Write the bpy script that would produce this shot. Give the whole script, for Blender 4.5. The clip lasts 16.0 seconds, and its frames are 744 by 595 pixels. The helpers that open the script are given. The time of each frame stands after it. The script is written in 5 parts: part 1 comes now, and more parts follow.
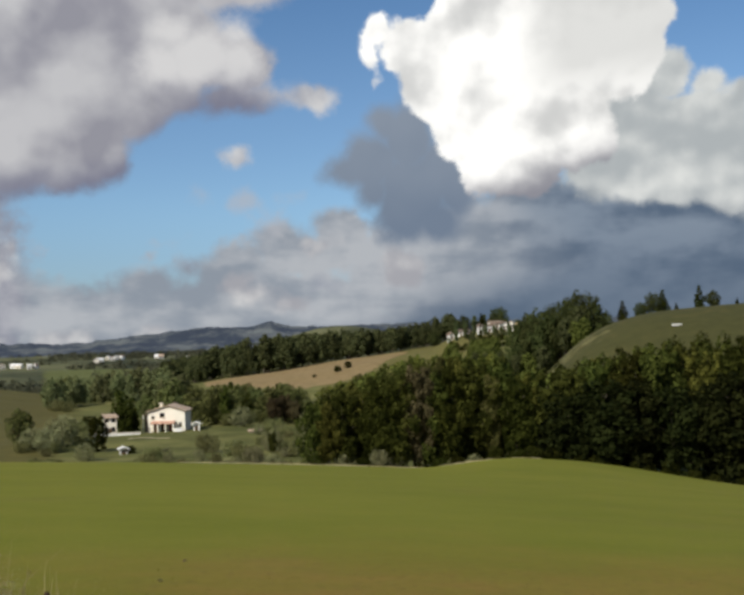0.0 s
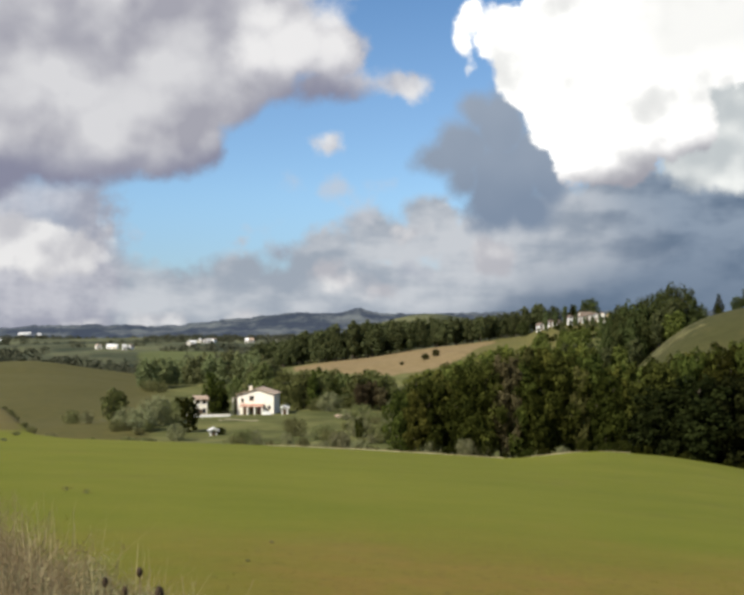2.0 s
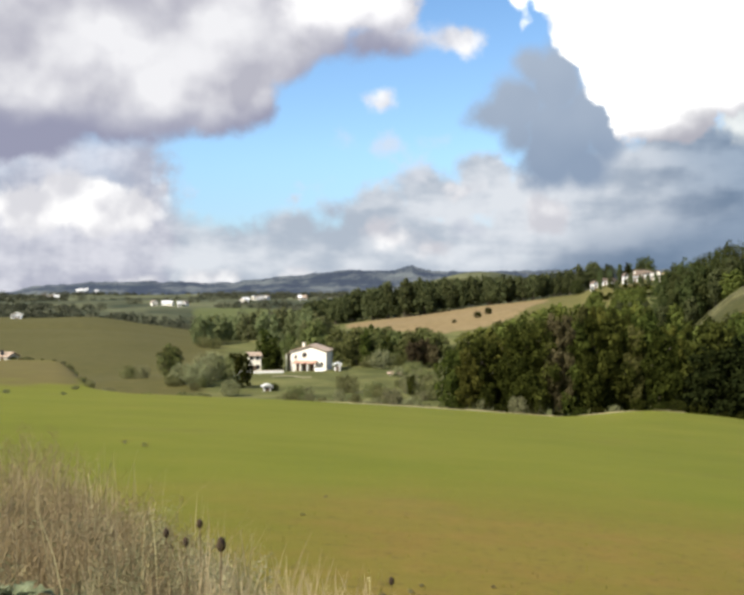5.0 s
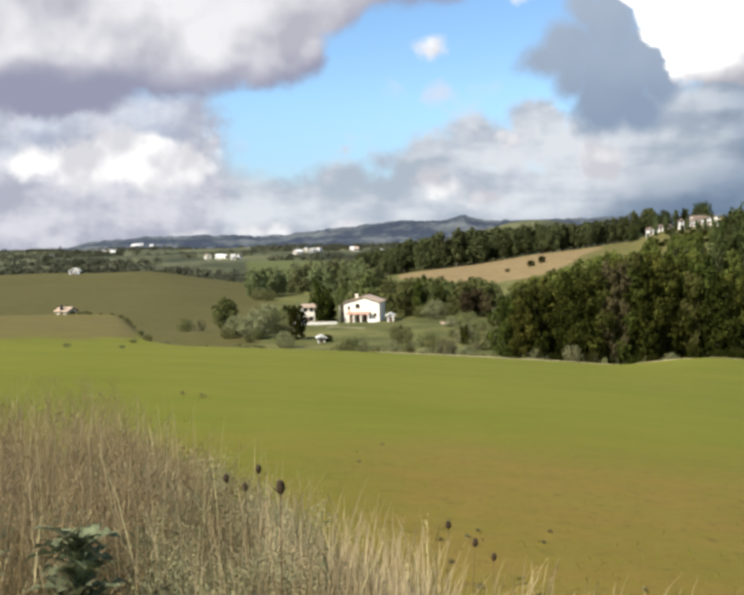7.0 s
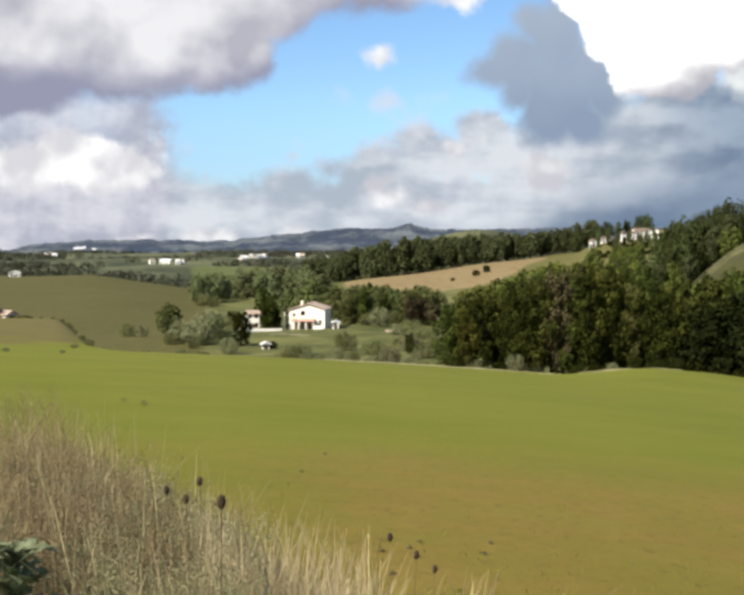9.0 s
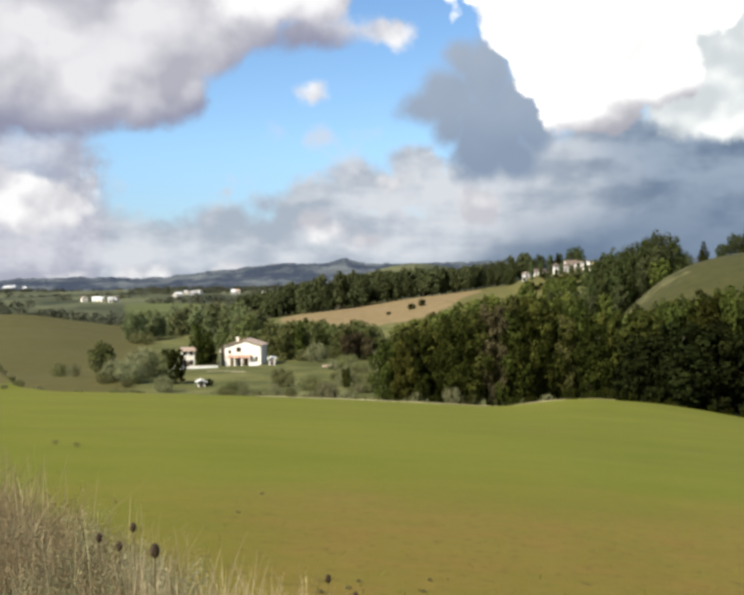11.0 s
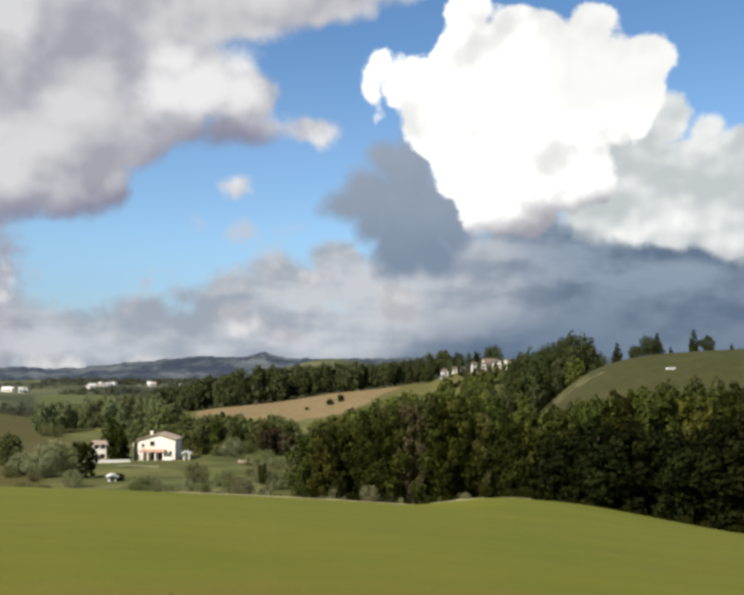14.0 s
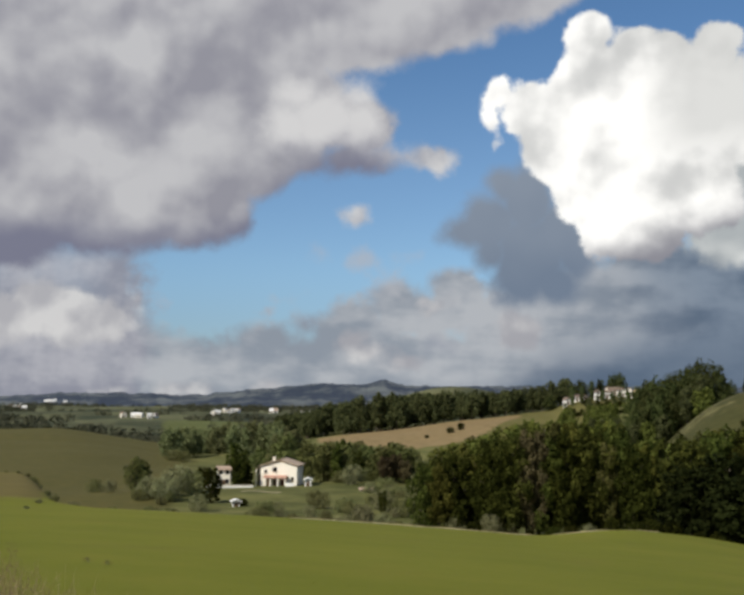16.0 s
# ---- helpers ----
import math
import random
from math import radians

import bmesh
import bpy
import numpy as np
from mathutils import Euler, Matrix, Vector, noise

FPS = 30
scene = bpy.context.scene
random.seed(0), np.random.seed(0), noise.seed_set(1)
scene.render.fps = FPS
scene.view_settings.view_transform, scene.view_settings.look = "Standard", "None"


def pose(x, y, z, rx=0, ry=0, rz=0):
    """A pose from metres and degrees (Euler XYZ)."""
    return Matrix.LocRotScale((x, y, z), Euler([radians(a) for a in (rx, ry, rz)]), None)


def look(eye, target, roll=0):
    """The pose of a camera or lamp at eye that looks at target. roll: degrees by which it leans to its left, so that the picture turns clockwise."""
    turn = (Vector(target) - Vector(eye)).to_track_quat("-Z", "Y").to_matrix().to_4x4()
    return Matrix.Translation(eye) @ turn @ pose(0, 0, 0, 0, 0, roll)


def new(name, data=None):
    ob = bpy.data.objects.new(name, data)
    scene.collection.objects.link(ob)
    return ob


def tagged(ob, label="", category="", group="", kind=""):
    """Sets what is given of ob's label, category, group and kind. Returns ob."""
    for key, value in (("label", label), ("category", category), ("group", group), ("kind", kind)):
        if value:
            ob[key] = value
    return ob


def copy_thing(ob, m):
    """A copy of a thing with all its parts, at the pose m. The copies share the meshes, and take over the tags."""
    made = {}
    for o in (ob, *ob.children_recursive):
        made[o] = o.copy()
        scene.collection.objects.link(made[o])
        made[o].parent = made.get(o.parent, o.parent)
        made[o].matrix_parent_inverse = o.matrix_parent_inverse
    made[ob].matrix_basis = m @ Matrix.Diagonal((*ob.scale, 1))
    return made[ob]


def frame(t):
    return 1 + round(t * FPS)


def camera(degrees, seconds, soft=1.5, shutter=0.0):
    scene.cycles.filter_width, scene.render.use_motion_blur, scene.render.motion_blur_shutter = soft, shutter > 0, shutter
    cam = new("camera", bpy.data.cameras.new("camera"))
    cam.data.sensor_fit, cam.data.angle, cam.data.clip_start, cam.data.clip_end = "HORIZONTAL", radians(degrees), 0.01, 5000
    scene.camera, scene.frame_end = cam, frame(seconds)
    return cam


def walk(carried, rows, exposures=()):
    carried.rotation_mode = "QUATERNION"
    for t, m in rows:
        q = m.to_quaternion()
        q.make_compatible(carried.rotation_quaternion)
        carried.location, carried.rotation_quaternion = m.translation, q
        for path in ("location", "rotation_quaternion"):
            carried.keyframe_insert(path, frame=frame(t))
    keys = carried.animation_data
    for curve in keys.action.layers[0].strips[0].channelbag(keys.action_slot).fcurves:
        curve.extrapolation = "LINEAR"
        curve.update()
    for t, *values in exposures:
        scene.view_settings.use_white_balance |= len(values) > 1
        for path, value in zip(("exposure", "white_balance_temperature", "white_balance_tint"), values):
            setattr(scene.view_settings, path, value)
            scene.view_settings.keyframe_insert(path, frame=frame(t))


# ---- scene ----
EYE = 1.7


def aim(pan, tilt, lean, sway):
    """A handheld pose on the verge: degrees to the right of north, up, and of lean, and the hand's sway in metres."""
    return Matrix.Translation((sway[0], 0, EYE + sway[1])) @ Euler((radians(90 + tilt), 0, radians(-pan))).to_matrix().to_4x4() @ pose(0, 0, 0, 0, 0, lean)


cam = camera(40.0, 16.0, soft=3.4)
PATH = [(0.0, 7.93, 2.796, -1.53), (0.5, 6.014, 2.864, -0.165), (1.0, 4.936, 2.343, -0.64), (1.5, 4.364, 2.404, -0.591),
        (2.0, 2.937, 2.183, -0.227), (2.5, 2.512, 2.051, -0.438), (3.0, 2.706, 1.242, -0.409), (3.5, 2.457, 0.681, -0.623),
        (4.0, 2.236, -0.272, -1.164), (4.5, 1.375, -0.514, -0.371), (5.0, 0.0, -0.186, 0.0), (5.2, -1.0, 0.2, 0.2),
        (7.3, -2.984, -3.53, -0.944), (7.5, -2.094, -3.913, -0.788), (8.0, -1.698, -4.846, -0.114), (8.5, -0.812, -4.455, -0.037),
        (9.0, 0.097, -2.534, -0.033), (9.5, 1.598, -1.092, 0.202), (10.0, 3.042, -0.881, -0.193), (10.2, 3.051, -0.394, -0.588),
        (12.5, 4.855, -1.15, 0.008), (13.0, 5.263, -0.894, 0.003), (13.5, 6.345, 1.216, -0.066), (14.0, 8.202, 4.704, 0.275),
        (14.5, 8.172, 8.427, -1.251), (15.0, 8.405, 9.291, -0.895), (15.5, 5.88, 7.888, -0.825), (16.0, 1.478, 6.193, 0.626)]
SWAY = {0.0: (0.035, 0), 1.5: (0.03, 0), 2.5: (0.02, 0.01), 3.5: (0.025, 0.013), 4.0: (0.03, 0.012), 4.5: (0.01, 0.015), 5.0: (0, 0.003), 5.2: (-0.01, 0.005), 7.3: (-0.006, -0.023),
        8.0: (-0.014, -0.016), 8.5: (-0.012, 0.002), 9.0: (-0.002, 0.008), 10.0: (0.003, 0.022), 12.5: (0.013, 0.05), 13.5: (0.015, 0.045), 16.0: (0.01, 0.03)}
KNOTS = sorted(SWAY)


def sway_at(t):
    return [float(np.interp(t, KNOTS, [SWAY[k][i] for k in KNOTS])) for i in (0, 1)]


walk(cam, [(t, aim(p, e, c, sway_at(t))) for t, p, e, c in PATH],
     exposures=[(0.0, 0.0), (1.5, 0.3), (3.5, 0.44), (5.0, 0.74), (8.0, 0.73), (10.0, 0.7), (13.0, 0.52), (14.0, 0.37), (14.5, 0.15), (15.0, -0.06), (15.5, -0.13), (16.0, -0.02)])

# ---- world: blue sky with broken cumulus ----
SUN_AZ, SUN_EL = -130.0, 38.0
world = bpy.data.worlds.new("sky")
scene.world = world
world.use_nodes = True
wt = world.node_tree
wt.nodes.clear()


class Nodes:
    """Short hand for building node trees."""

    def __init__(self, tree):
        self.t = tree

    def add(self, kind, ins=(), out=0, **props):
        n = self.t.nodes.new(kind)
        if "operation" in props:
            n.operation = props["operation"]
        if "use_clamp" in props:
            n.use_clamp = props["use_clamp"]
        if "interpolation_type" in props:
            n.interpolation_type = props["interpolation_type"]
        if "feature" in props:
            n.feature = props["feature"]
        if "attribute_name" in props:
            n.attribute_name = props["attribute_name"]
        pairs = ins.items() if isinstance(ins, dict) else enumerate(ins)
        for k, v in pairs:
            if v is None:
                continue
            if isinstance(v, bpy.types.NodeSocket):
                self.t.links.new(v, n.inputs[k])
            else:
                n.inputs[k].default_value = v
        return n.outputs[out] if len(n.outputs) else None

    def m(self, op, a, b=None, c=None, clamp=False):
        return self.add("ShaderNodeMath", (a, b, c), operation=op, use_clamp=clamp)

    def v(self, op, a, b=None, c=None):
        out = 1 if op in ("LENGTH", "DOT_PRODUCT", "DISTANCE") else 0
        return self.add("ShaderNodeVectorMath", (a, b, c), out, operation=op)

    def noise(self, vec, scale, detail=5.0, rough=0.55, out=0, lac=2.0):
        return self.add("ShaderNodeTexNoise", {"Vector": vec, "Scale": scale, "Detail": detail, "Roughness": rough, "Lacunarity": lac}, out)

    def step(self, x, lo, hi, a=0.0, b=1.0):
        return self.add("ShaderNodeMapRange", (x, lo, hi, a, b), interpolation_type="SMOOTHSTEP")

    def mix(self, f, a, b):
        n = self.t.nodes.new("ShaderNodeMix")
        n.data_type = "RGBA"
        for k, v in ((0, f), (6, a), (7, b)):
            if isinstance(v, bpy.types.NodeSocket):
                self.t.links.new(v, n.inputs[k])
            else:
                n.inputs[k].default_value = v if k == 0 else (*v, 1.0)
        return n.outputs[2]


W = Nodes(wt)
ray = W.add("ShaderNodeTexCoord")
sep = wt.nodes.new("ShaderNodeSeparateXYZ")
wt.links.new(ray, sep.inputs[0])
az = W.m("MULTIPLY", W.m("ARCTAN2", sep.outputs[0], sep.outputs[1]), 57.296)
el = W.m("MULTIPLY", W.m("ARCSINE", sep.outputs[2]), 57.296)
flat = W.add("ShaderNodeCombineXYZ", (az, el, 0.0))
deg = W.v("SCALE", ray)
deg.node.inputs[3].default_value = 57.296


def warped(amount, scale, detail=6.0):
    n = W.noise(deg, scale, detail, 0.6, out=1)
    d = W.v("SUBTRACT", n, (0.5, 0.5, 0.5))
    return W.v("MULTIPLY_ADD", d, (amount, amount * 0.8, 0.0), flat)


def heap(p, puffs, power=1.0):
    """Nearness to the union of oval puffs (azimuth, elevation, half-width, half-height in degrees): 1 in their hearts, 0 on their rims."""
    best = None
    for a, e, ra, re in puffs:
        q = W.v("MULTIPLY_ADD", p, (1 / ra, 1 / re, 0.0), (-a / ra, -e / re, 0.0))
        d = W.m("MULTIPLY", W.m("SUBTRACT", 1.0, W.v("LENGTH", q)), min(ra, re) * 0.5)
        best = d if best is None else W.m("SMOOTH_MAX", best, d, 0.25)
    return best


K = 0.64
big = warped(2.6, 0.2)
mid = warped(1.5, 0.4, 8.0)
fine = W.m("SUBTRACT", W.noise(deg, 0.6, 8.0, 0.6), 0.5)
lumps = W.add("ShaderNodeTexVoronoi", {"Vector": big, "Scale": 0.5, "Smoothness": 0.8, "Detail": 1.0}, feature="SMOOTH_F1")
bulge = W.m("SUBTRACT", 0.42, lumps)
broad = W.noise(deg, 0.16, 4.0, 0.5)


def relief(scale, shift, detail, rough=0.5):
    """How far the cloud's face turns up and towards the sun: positive on sunlit bulges."""
    there = W.v("ADD", deg, (-0.55 * shift, 0.0, 0.83 * shift))
    return W.m("SUBTRACT", W.noise(deg, scale, detail, rough), W.noise(there, scale, detail, rough))


strata = W.v("MULTIPLY", deg, (0.8, 0.8, 2.0))
layered = W.m("SUBTRACT", W.noise(strata, 0.16, 4.0, 0.5), W.noise(W.v("ADD", strata, (-0.8, 0.0, 2.2)), 0.16, 4.0, 0.5))
rolls = relief(0.15, 1.8, 3.0)
crumbs = relief(0.5, 0.6, 3.0)
turned = W.m("ADD", W.m("MULTIPLY", rolls, 2.0), W.m("MULTIPLY", crumbs, 0.45))


def tone(lo, hi, f):
    return W.mix(f, [c * K for c in lo], [c * K for c in hi])


def rim(density, roughness, lo, hi):
    return W.step(W.m("ADD", density, W.m("MULTIPLY", W.m("ADD", fine, W.m("MULTIPLY", bulge, 0.5)), roughness)), lo, hi)


def lit(offset, gain=1.0, lo=0.2, hi=0.8):
    return W.step(W.m("ADD", W.m("MULTIPLY", turned, gain), offset), lo, hi)


air = wt.nodes.new("ShaderNodeTexSky")
air.sky_type, air.sun_disc, air.sun_elevation, air.sun_rotation = "NISHITA", False, radians(SUN_EL), radians(SUN_AZ)
air.altitude, air.air_density, air.dust_density, air.ozone_density = 200.0, 1.0, 0.6, 2.0
pale = W.mix(W.step(el, 3.0, 8.5), (0.67, 0.79, 0.95), (0.84, 0.99, 1.1))
blue = W.mix(W.step(el, 12.0, 22.0), pale, (0.68, 0.9, 1.06))
sky = W.add("ShaderNodeVectorMath", (air.outputs[0], blue), operation="MULTIPLY")
clear = W.add("ShaderNodeBackground", (sky, 0.1))

# scattered cloud over the rest of the sky
away = W.m("MAXIMUM", W.step(W.m("ABSOLUTE", W.m("SUBTRACT", az, 3.0)), 29.0, 40.0), W.step(el, 26.0, 33.0))
rest = W.m("MULTIPLY", W.step(W.noise(ray, 2.6, 7.0, 0.55), 0.47, 0.58), away)

# low bank of haze and cloud, slate under the shower
low = heap(big, [(-17, 0.5, 14, 4.8), (-6, 0, 10, 4.4), (-11, 2.0, 6, 2.6), (-7.8, 2.4, 3.0, 1.9), (-4.3, 3.6, 2.4, 1.8), (-2.2, 4.6, 2.0, 1.3), (0.6, 4.4, 3.2, 2.3), (3.4, 5.4, 3.0, 2.5), (6.2, 6.0, 2.8, 2.7), (2.5, 1.5, 10, 3.8),
                 (9.8, 4.2, 4.0, 2.6), (12.5, 4.0, 8, 4.2), (13.6, 6.6, 3, 2.4), (15.5, 5.0, 5, 4.2), (19, 5.2, 6, 4.4), (25, 3.6, 12, 5.4), (32, 2.0, 14, 7)])
low_mask = W.m("MAXIMUM", rim(low, 0.8, -0.05, 0.5), W.step(el, 3.6, 1.6))
slate = W.step(W.m("ADD", W.m("ADD", az, W.m("MULTIPLY", W.m("MAXIMUM", W.m("SUBTRACT", 4.5, el), 0.0), 1.7)), W.m("MULTIPLY", W.m("SUBTRACT", broad, 0.5), 8.0)), 10.5, 20.0)
low_lit = W.step(W.m("ADD", W.m("ADD", W.m("MULTIPLY", layered, 2.2), W.m("MULTIPLY", crumbs, 0.6)), W.m("MULTIPLY_ADD", W.step(W.m("ADD", el, W.m("MULTIPLY", az, 0.1)), 1.0, 5.5), 0.2, 0.4)), 0.15, 0.85)
low_left = tone((0.415, 0.475, 0.56), (0.7, 0.735, 0.785), low_lit)
low_right = tone((0.15, 0.215, 0.315), (0.34, 0.42, 0.53), W.m("MULTIPLY", low_lit, W.step(el, 1.0, 7.0, 0.3, 1.0)))
low_col = W.mix(slate, low_left, low_right)
veil = W.m("MULTIPLY", W.m("MULTIPLY", W.step(W.m("ADD", az, W.m("MULTIPLY", fine, 4.0)), -10.0, -12.0), W.step(el, 9.6, 7.6)), W.step(broad, 0.25, 0.5, 0.75, 0.95))

# the shaded grey-blue tower before the bright one
shade = heap(warped(0.8, 0.3, 6.0), [(9.9, 8.0, 2.2, 2.6), (6.6, 9.9, 1.9, 1.5), (8.0, 10.4, 2.0, 2.0), (8.2, 8.6, 1.6, 1.5), (9.0, 12.4, 1.5, 1.5), (10.2, 11.6, 2.0, 2.6), (10.4, 8.6, 2.5, 2.6), (9.9, 6.9, 2.1, 1.6), (11.6, 7.0, 1.8, 1.7), (11.9, 9.6, 1.8, 3.0), (12.7, 8.8, 1.7, 2.6)])
shade_mask = rim(shade, 0.5, -0.15, 0.45)
shade_col = tone((0.265, 0.34, 0.46), (0.445, 0.515, 0.62), W.m("ADD", W.m("MULTIPLY", W.step(el, 5.5, 13.0), 0.6), W.m("MULTIPLY", rolls, 0.8), clamp=True))

# great sunlit cumulus
cumulus = heap(warped(1.1, 0.55, 8.0), [(13.6, 20.3, 1.65, 1.6), (16.1, 19.5, 1.7, 1.5), (18.1, 19.2, 1.5, 1.4), (20.5, 19.3, 1.75, 1.6), (23.6, 17.4, 1.7, 1.7), (8.6, 17.4, 1.3, 1.1), (8.1, 16.2, 0.85, 1.5), (8.4, 14.6, 0.6, 1.0),
                     (10.6, 16.7, 2.0, 1.9), (14.6, 16.4, 4.2, 3.8), (18.6, 16.6, 4.6, 3.3), (21.9, 15.8, 2.9, 3.4), (11.6, 14.6, 2.2, 2.6), (13.2, 12.6, 2.3, 2.8), (16.0, 12.2, 3.8, 3.2), (14.3, 10.0, 1.9, 2.3), (18.6, 12.2, 3.4, 2.8), (16.8, 10.0, 2.6, 2.2), (19.6, 10.8, 2.4, 1.9), (-4.1, 13.7, 0.5, 0.75)])
cumulus_mask = rim(cumulus, 0.6, 0.0, 0.2)
height = W.m("SUBTRACT", el, W.m("ADD", W.m("MULTIPLY_ADD", W.m("MAXIMUM", W.m("SUBTRACT", az, 15.0), 0.0), 0.28, 7.7), W.m("MULTIPLY", W.m("MAXIMUM", W.m("SUBTRACT", 13.0, az), 0.0), 0.5)))
body = W.step(W.m("ADD", height, W.m("MULTIPLY", turned, 2.0)), -0.6, 2.6)
crown = W.m("MULTIPLY", W.step(az, 15.5, 19.5), W.step(W.m("ADD", el, W.m("MULTIPLY", turned, 6.0)), 12.5, 16.5))
bright = W.mix(W.m("MULTIPLY", crown, 0.75), tone((0.98, 0.985, 0.97), (1.75, 1.73, 1.67), lit(0.5, 1.3, 0.05, 0.75)), [c * K for c in (0.98, 0.985, 0.96)])
cumulus_col = W.mix(body, [c * K for c in (0.42, 0.42, 0.48)], bright)

# greyer cumulus on its far flank
flank = heap(mid, [(24.4, 14.2, 2.0, 1.9), (26.6, 13.4, 1.3, 1.2), (28.9, 12.6, 1.5, 1.4), (22.6, 11.4, 3.0, 2.8), (26.3, 11.0, 3.8, 2.7), (20.8, 9.6, 2.8, 2.1), (24.2, 9.2, 3.8, 2.6), (28.4, 9.0, 4.2, 3.0), (33, 9.5, 4, 3)])
flank_mask = rim(flank, 0.6, 0.0, 0.3)
flank_low = W.step(W.m("ADD", W.m("MULTIPLY_ADD", W.m("SUBTRACT", az, 20.0), 0.12, el), W.m("MULTIPLY", turned, 1.5)), 7.0, 8.8)
flank_col = W.mix(flank_low, [c * K for c in (0.36, 0.41, 0.47)], tone((0.66, 0.71, 0.73), (1.2, 1.22, 1.18), lit(0.45, 1.2, 0.2, 0.9)))

# great grey cloud with a dark base
grey = heap(mid, [(-6.7, 10.6, 1.5, 1.9), (-5.2, 12.6, 2.2, 1.6), (-2.4, 13.9, 2.6, 1.4), (0.2, 13.9, 2.4, 1.3), (-20.5, 9.8, 6.2, 3.3), (-13.0, 10.4, 6.0, 2.5), (-8.8, 10.5, 2.9, 2.3), (-7.6, 12.2, 3.0, 2.6), (-5.2, 13.4, 2.6, 2.2), (-1.3, 16.0, 3.2, 2.2), (0.9, 15.6, 2.1, 2.1), (1.2, 13.9, 2.4, 1.1),
                  (-6.0, 16.9, 6.4, 5.2), (-9.9, 20.3, 8.5, 6.2), (-1.5, 21.0, 7.4, 3.0), (4.6, 22.4, 6.0, 3.3), (9.6, 23.6, 5.1, 3.0), (13.6, 25.2, 5.1, 2.0), (-14, 15.2, 8.0, 7.0), (-26, 17, 10, 11)])
grey_mask = rim(grey, 0.45, -0.05, 0.36)
base = W.m("MINIMUM", W.m("MULTIPLY_ADD", W.m("MAXIMUM", W.m("ADD", az, 7.0), 0.0), 0.75, 8.9), 13.2)
grey_up = W.step(W.m("ADD", W.m("SUBTRACT", el, base), W.m("MULTIPLY", turned, 1.2)), -0.3, 2.0)
glare = W.step(heap(big, [(8.0, 24.2, 7.0, 2.6), (-13.6, 13.6, 2.4, 2.2), (-12.2, 11.4, 1.8, 1.6), (-12.0, 19.0, 2.6, 2.0), (-8.6, 14.6, 2.4, 1.3)]), 0.0, 0.9)
dim = W.step(heap(big, [(-4.9, 15.6, 2.2, 2.4), (0.5, 19.9, 6.5, 1.5), (-9.5, 17.4, 3.0, 1.6), (-7.6, 11.2, 1.8, 2.2)]), 0.0, 1.0)
grey_light = W.m("SUBTRACT", W.m("ADD", lit(0.45, 1.0, 0.1, 0.9), W.m("MULTIPLY", glare, 0.5)), W.m("MULTIPLY", dim, 0.35), clamp=True)
grey_col = W.mix(grey_up, [c * K for c in (0.3, 0.31, 0.42)], tone((0.46, 0.46, 0.53), (0.84, 0.84, 0.865), grey_light))

# low sunlit heaps and stray puffs
puffs = heap(warped(1.3, 0.8, 8.0), [(-18.9, 4.6, 2.2, 1.7), (-16.9, 5.0, 1.9, 1.9), (-15.3, 4.8, 2.4, 1.9), (-13.3, 4.6, 1.9, 1.6), (-20.9, 4.7, 1.8, 1.2), (-11.5, 5.7, 0.7, 0.75), (-4.4, 5.3, 1.0, 0.5), (0.5, 10.6, 1.15, 0.95),
                   (0.4, 3.6, 1.3, 0.9), (1.6, 3.0, 1.9, 1.0), (3.2, 2.5, 1.6, 0.7), (-9.2, 0.9, 2.2, 0.6), (-4.2, 1.2, 1.4, 0.45), (-4.1, 13.7, 0.55, 0.8), (7.0, 7.4, 0.5, 0.35), (-13, 0.8, 2.0, 0.4), (9.6, 4.4, 1.6, 1.3), (4.4, 6.0, 1.8, 0.8), (4.9, 13.9, 2.1, 0.95)])
puff_mask = W.m("MULTIPLY", rim(puffs, 0.6, -0.08, 0.3), 0.9)
puff_col = tone((0.58, 0.58, 0.63), (1.05, 1.04, 1.03), W.m("ADD", lit(0.4, 1.5), W.m("MULTIPLY", W.step(az, -9.0, -13.0), 0.25), clamp=True))
smudge = heap(mid, [(-2.3, 4.7, 1.3, 0.9), (5.4, 3.6, 2.0, 0.9), (-6.9, 3.7, 1.2, 0.4)])
smudge_mask = W.m("MULTIPLY", rim(smudge, 0.6, 0.0, 0.5), 0.7)
cell = heap(mid, [(-1.3, 16.0, 3.1, 2.2), (0.8, 15.8, 1.9, 2.0), (0.6, 17.2, 1.8, 1.3), (-2.8, 17.2, 1.8, 1.5), (-3.4, 15.4, 2.2, 1.8), (1.6, 14.3, 2.2, 1.0), (3.4, 14.0, 1.6, 0.8), (5.0, 13.9, 1.9, 0.8)])
cell_mask = W.m("MULTIPLY", rim(cell, 0.7, -0.1, 0.6), 0.95)
cell_col = tone((0.62, 0.62, 0.69), (1.05, 1.04, 1.04), W.step(W.m("ADD", el, W.m("MULTIPLY", turned, 2.5)), 13.0, 15.6))
wisps = heap(mid, [(-1.3, 8.6, 1.6, 0.9), (0.9, 8.2, 1.6, 1.2), (2.4, 7.0, 2.2, 1.2), (-3.6, 6.0, 2.0, 0.8), (3.6, 8.4, 1.6, 0.9)])
wisp_mask = W.m("MULTIPLY", rim(wisps, 1.2, -0.1, 0.6), 0.68)

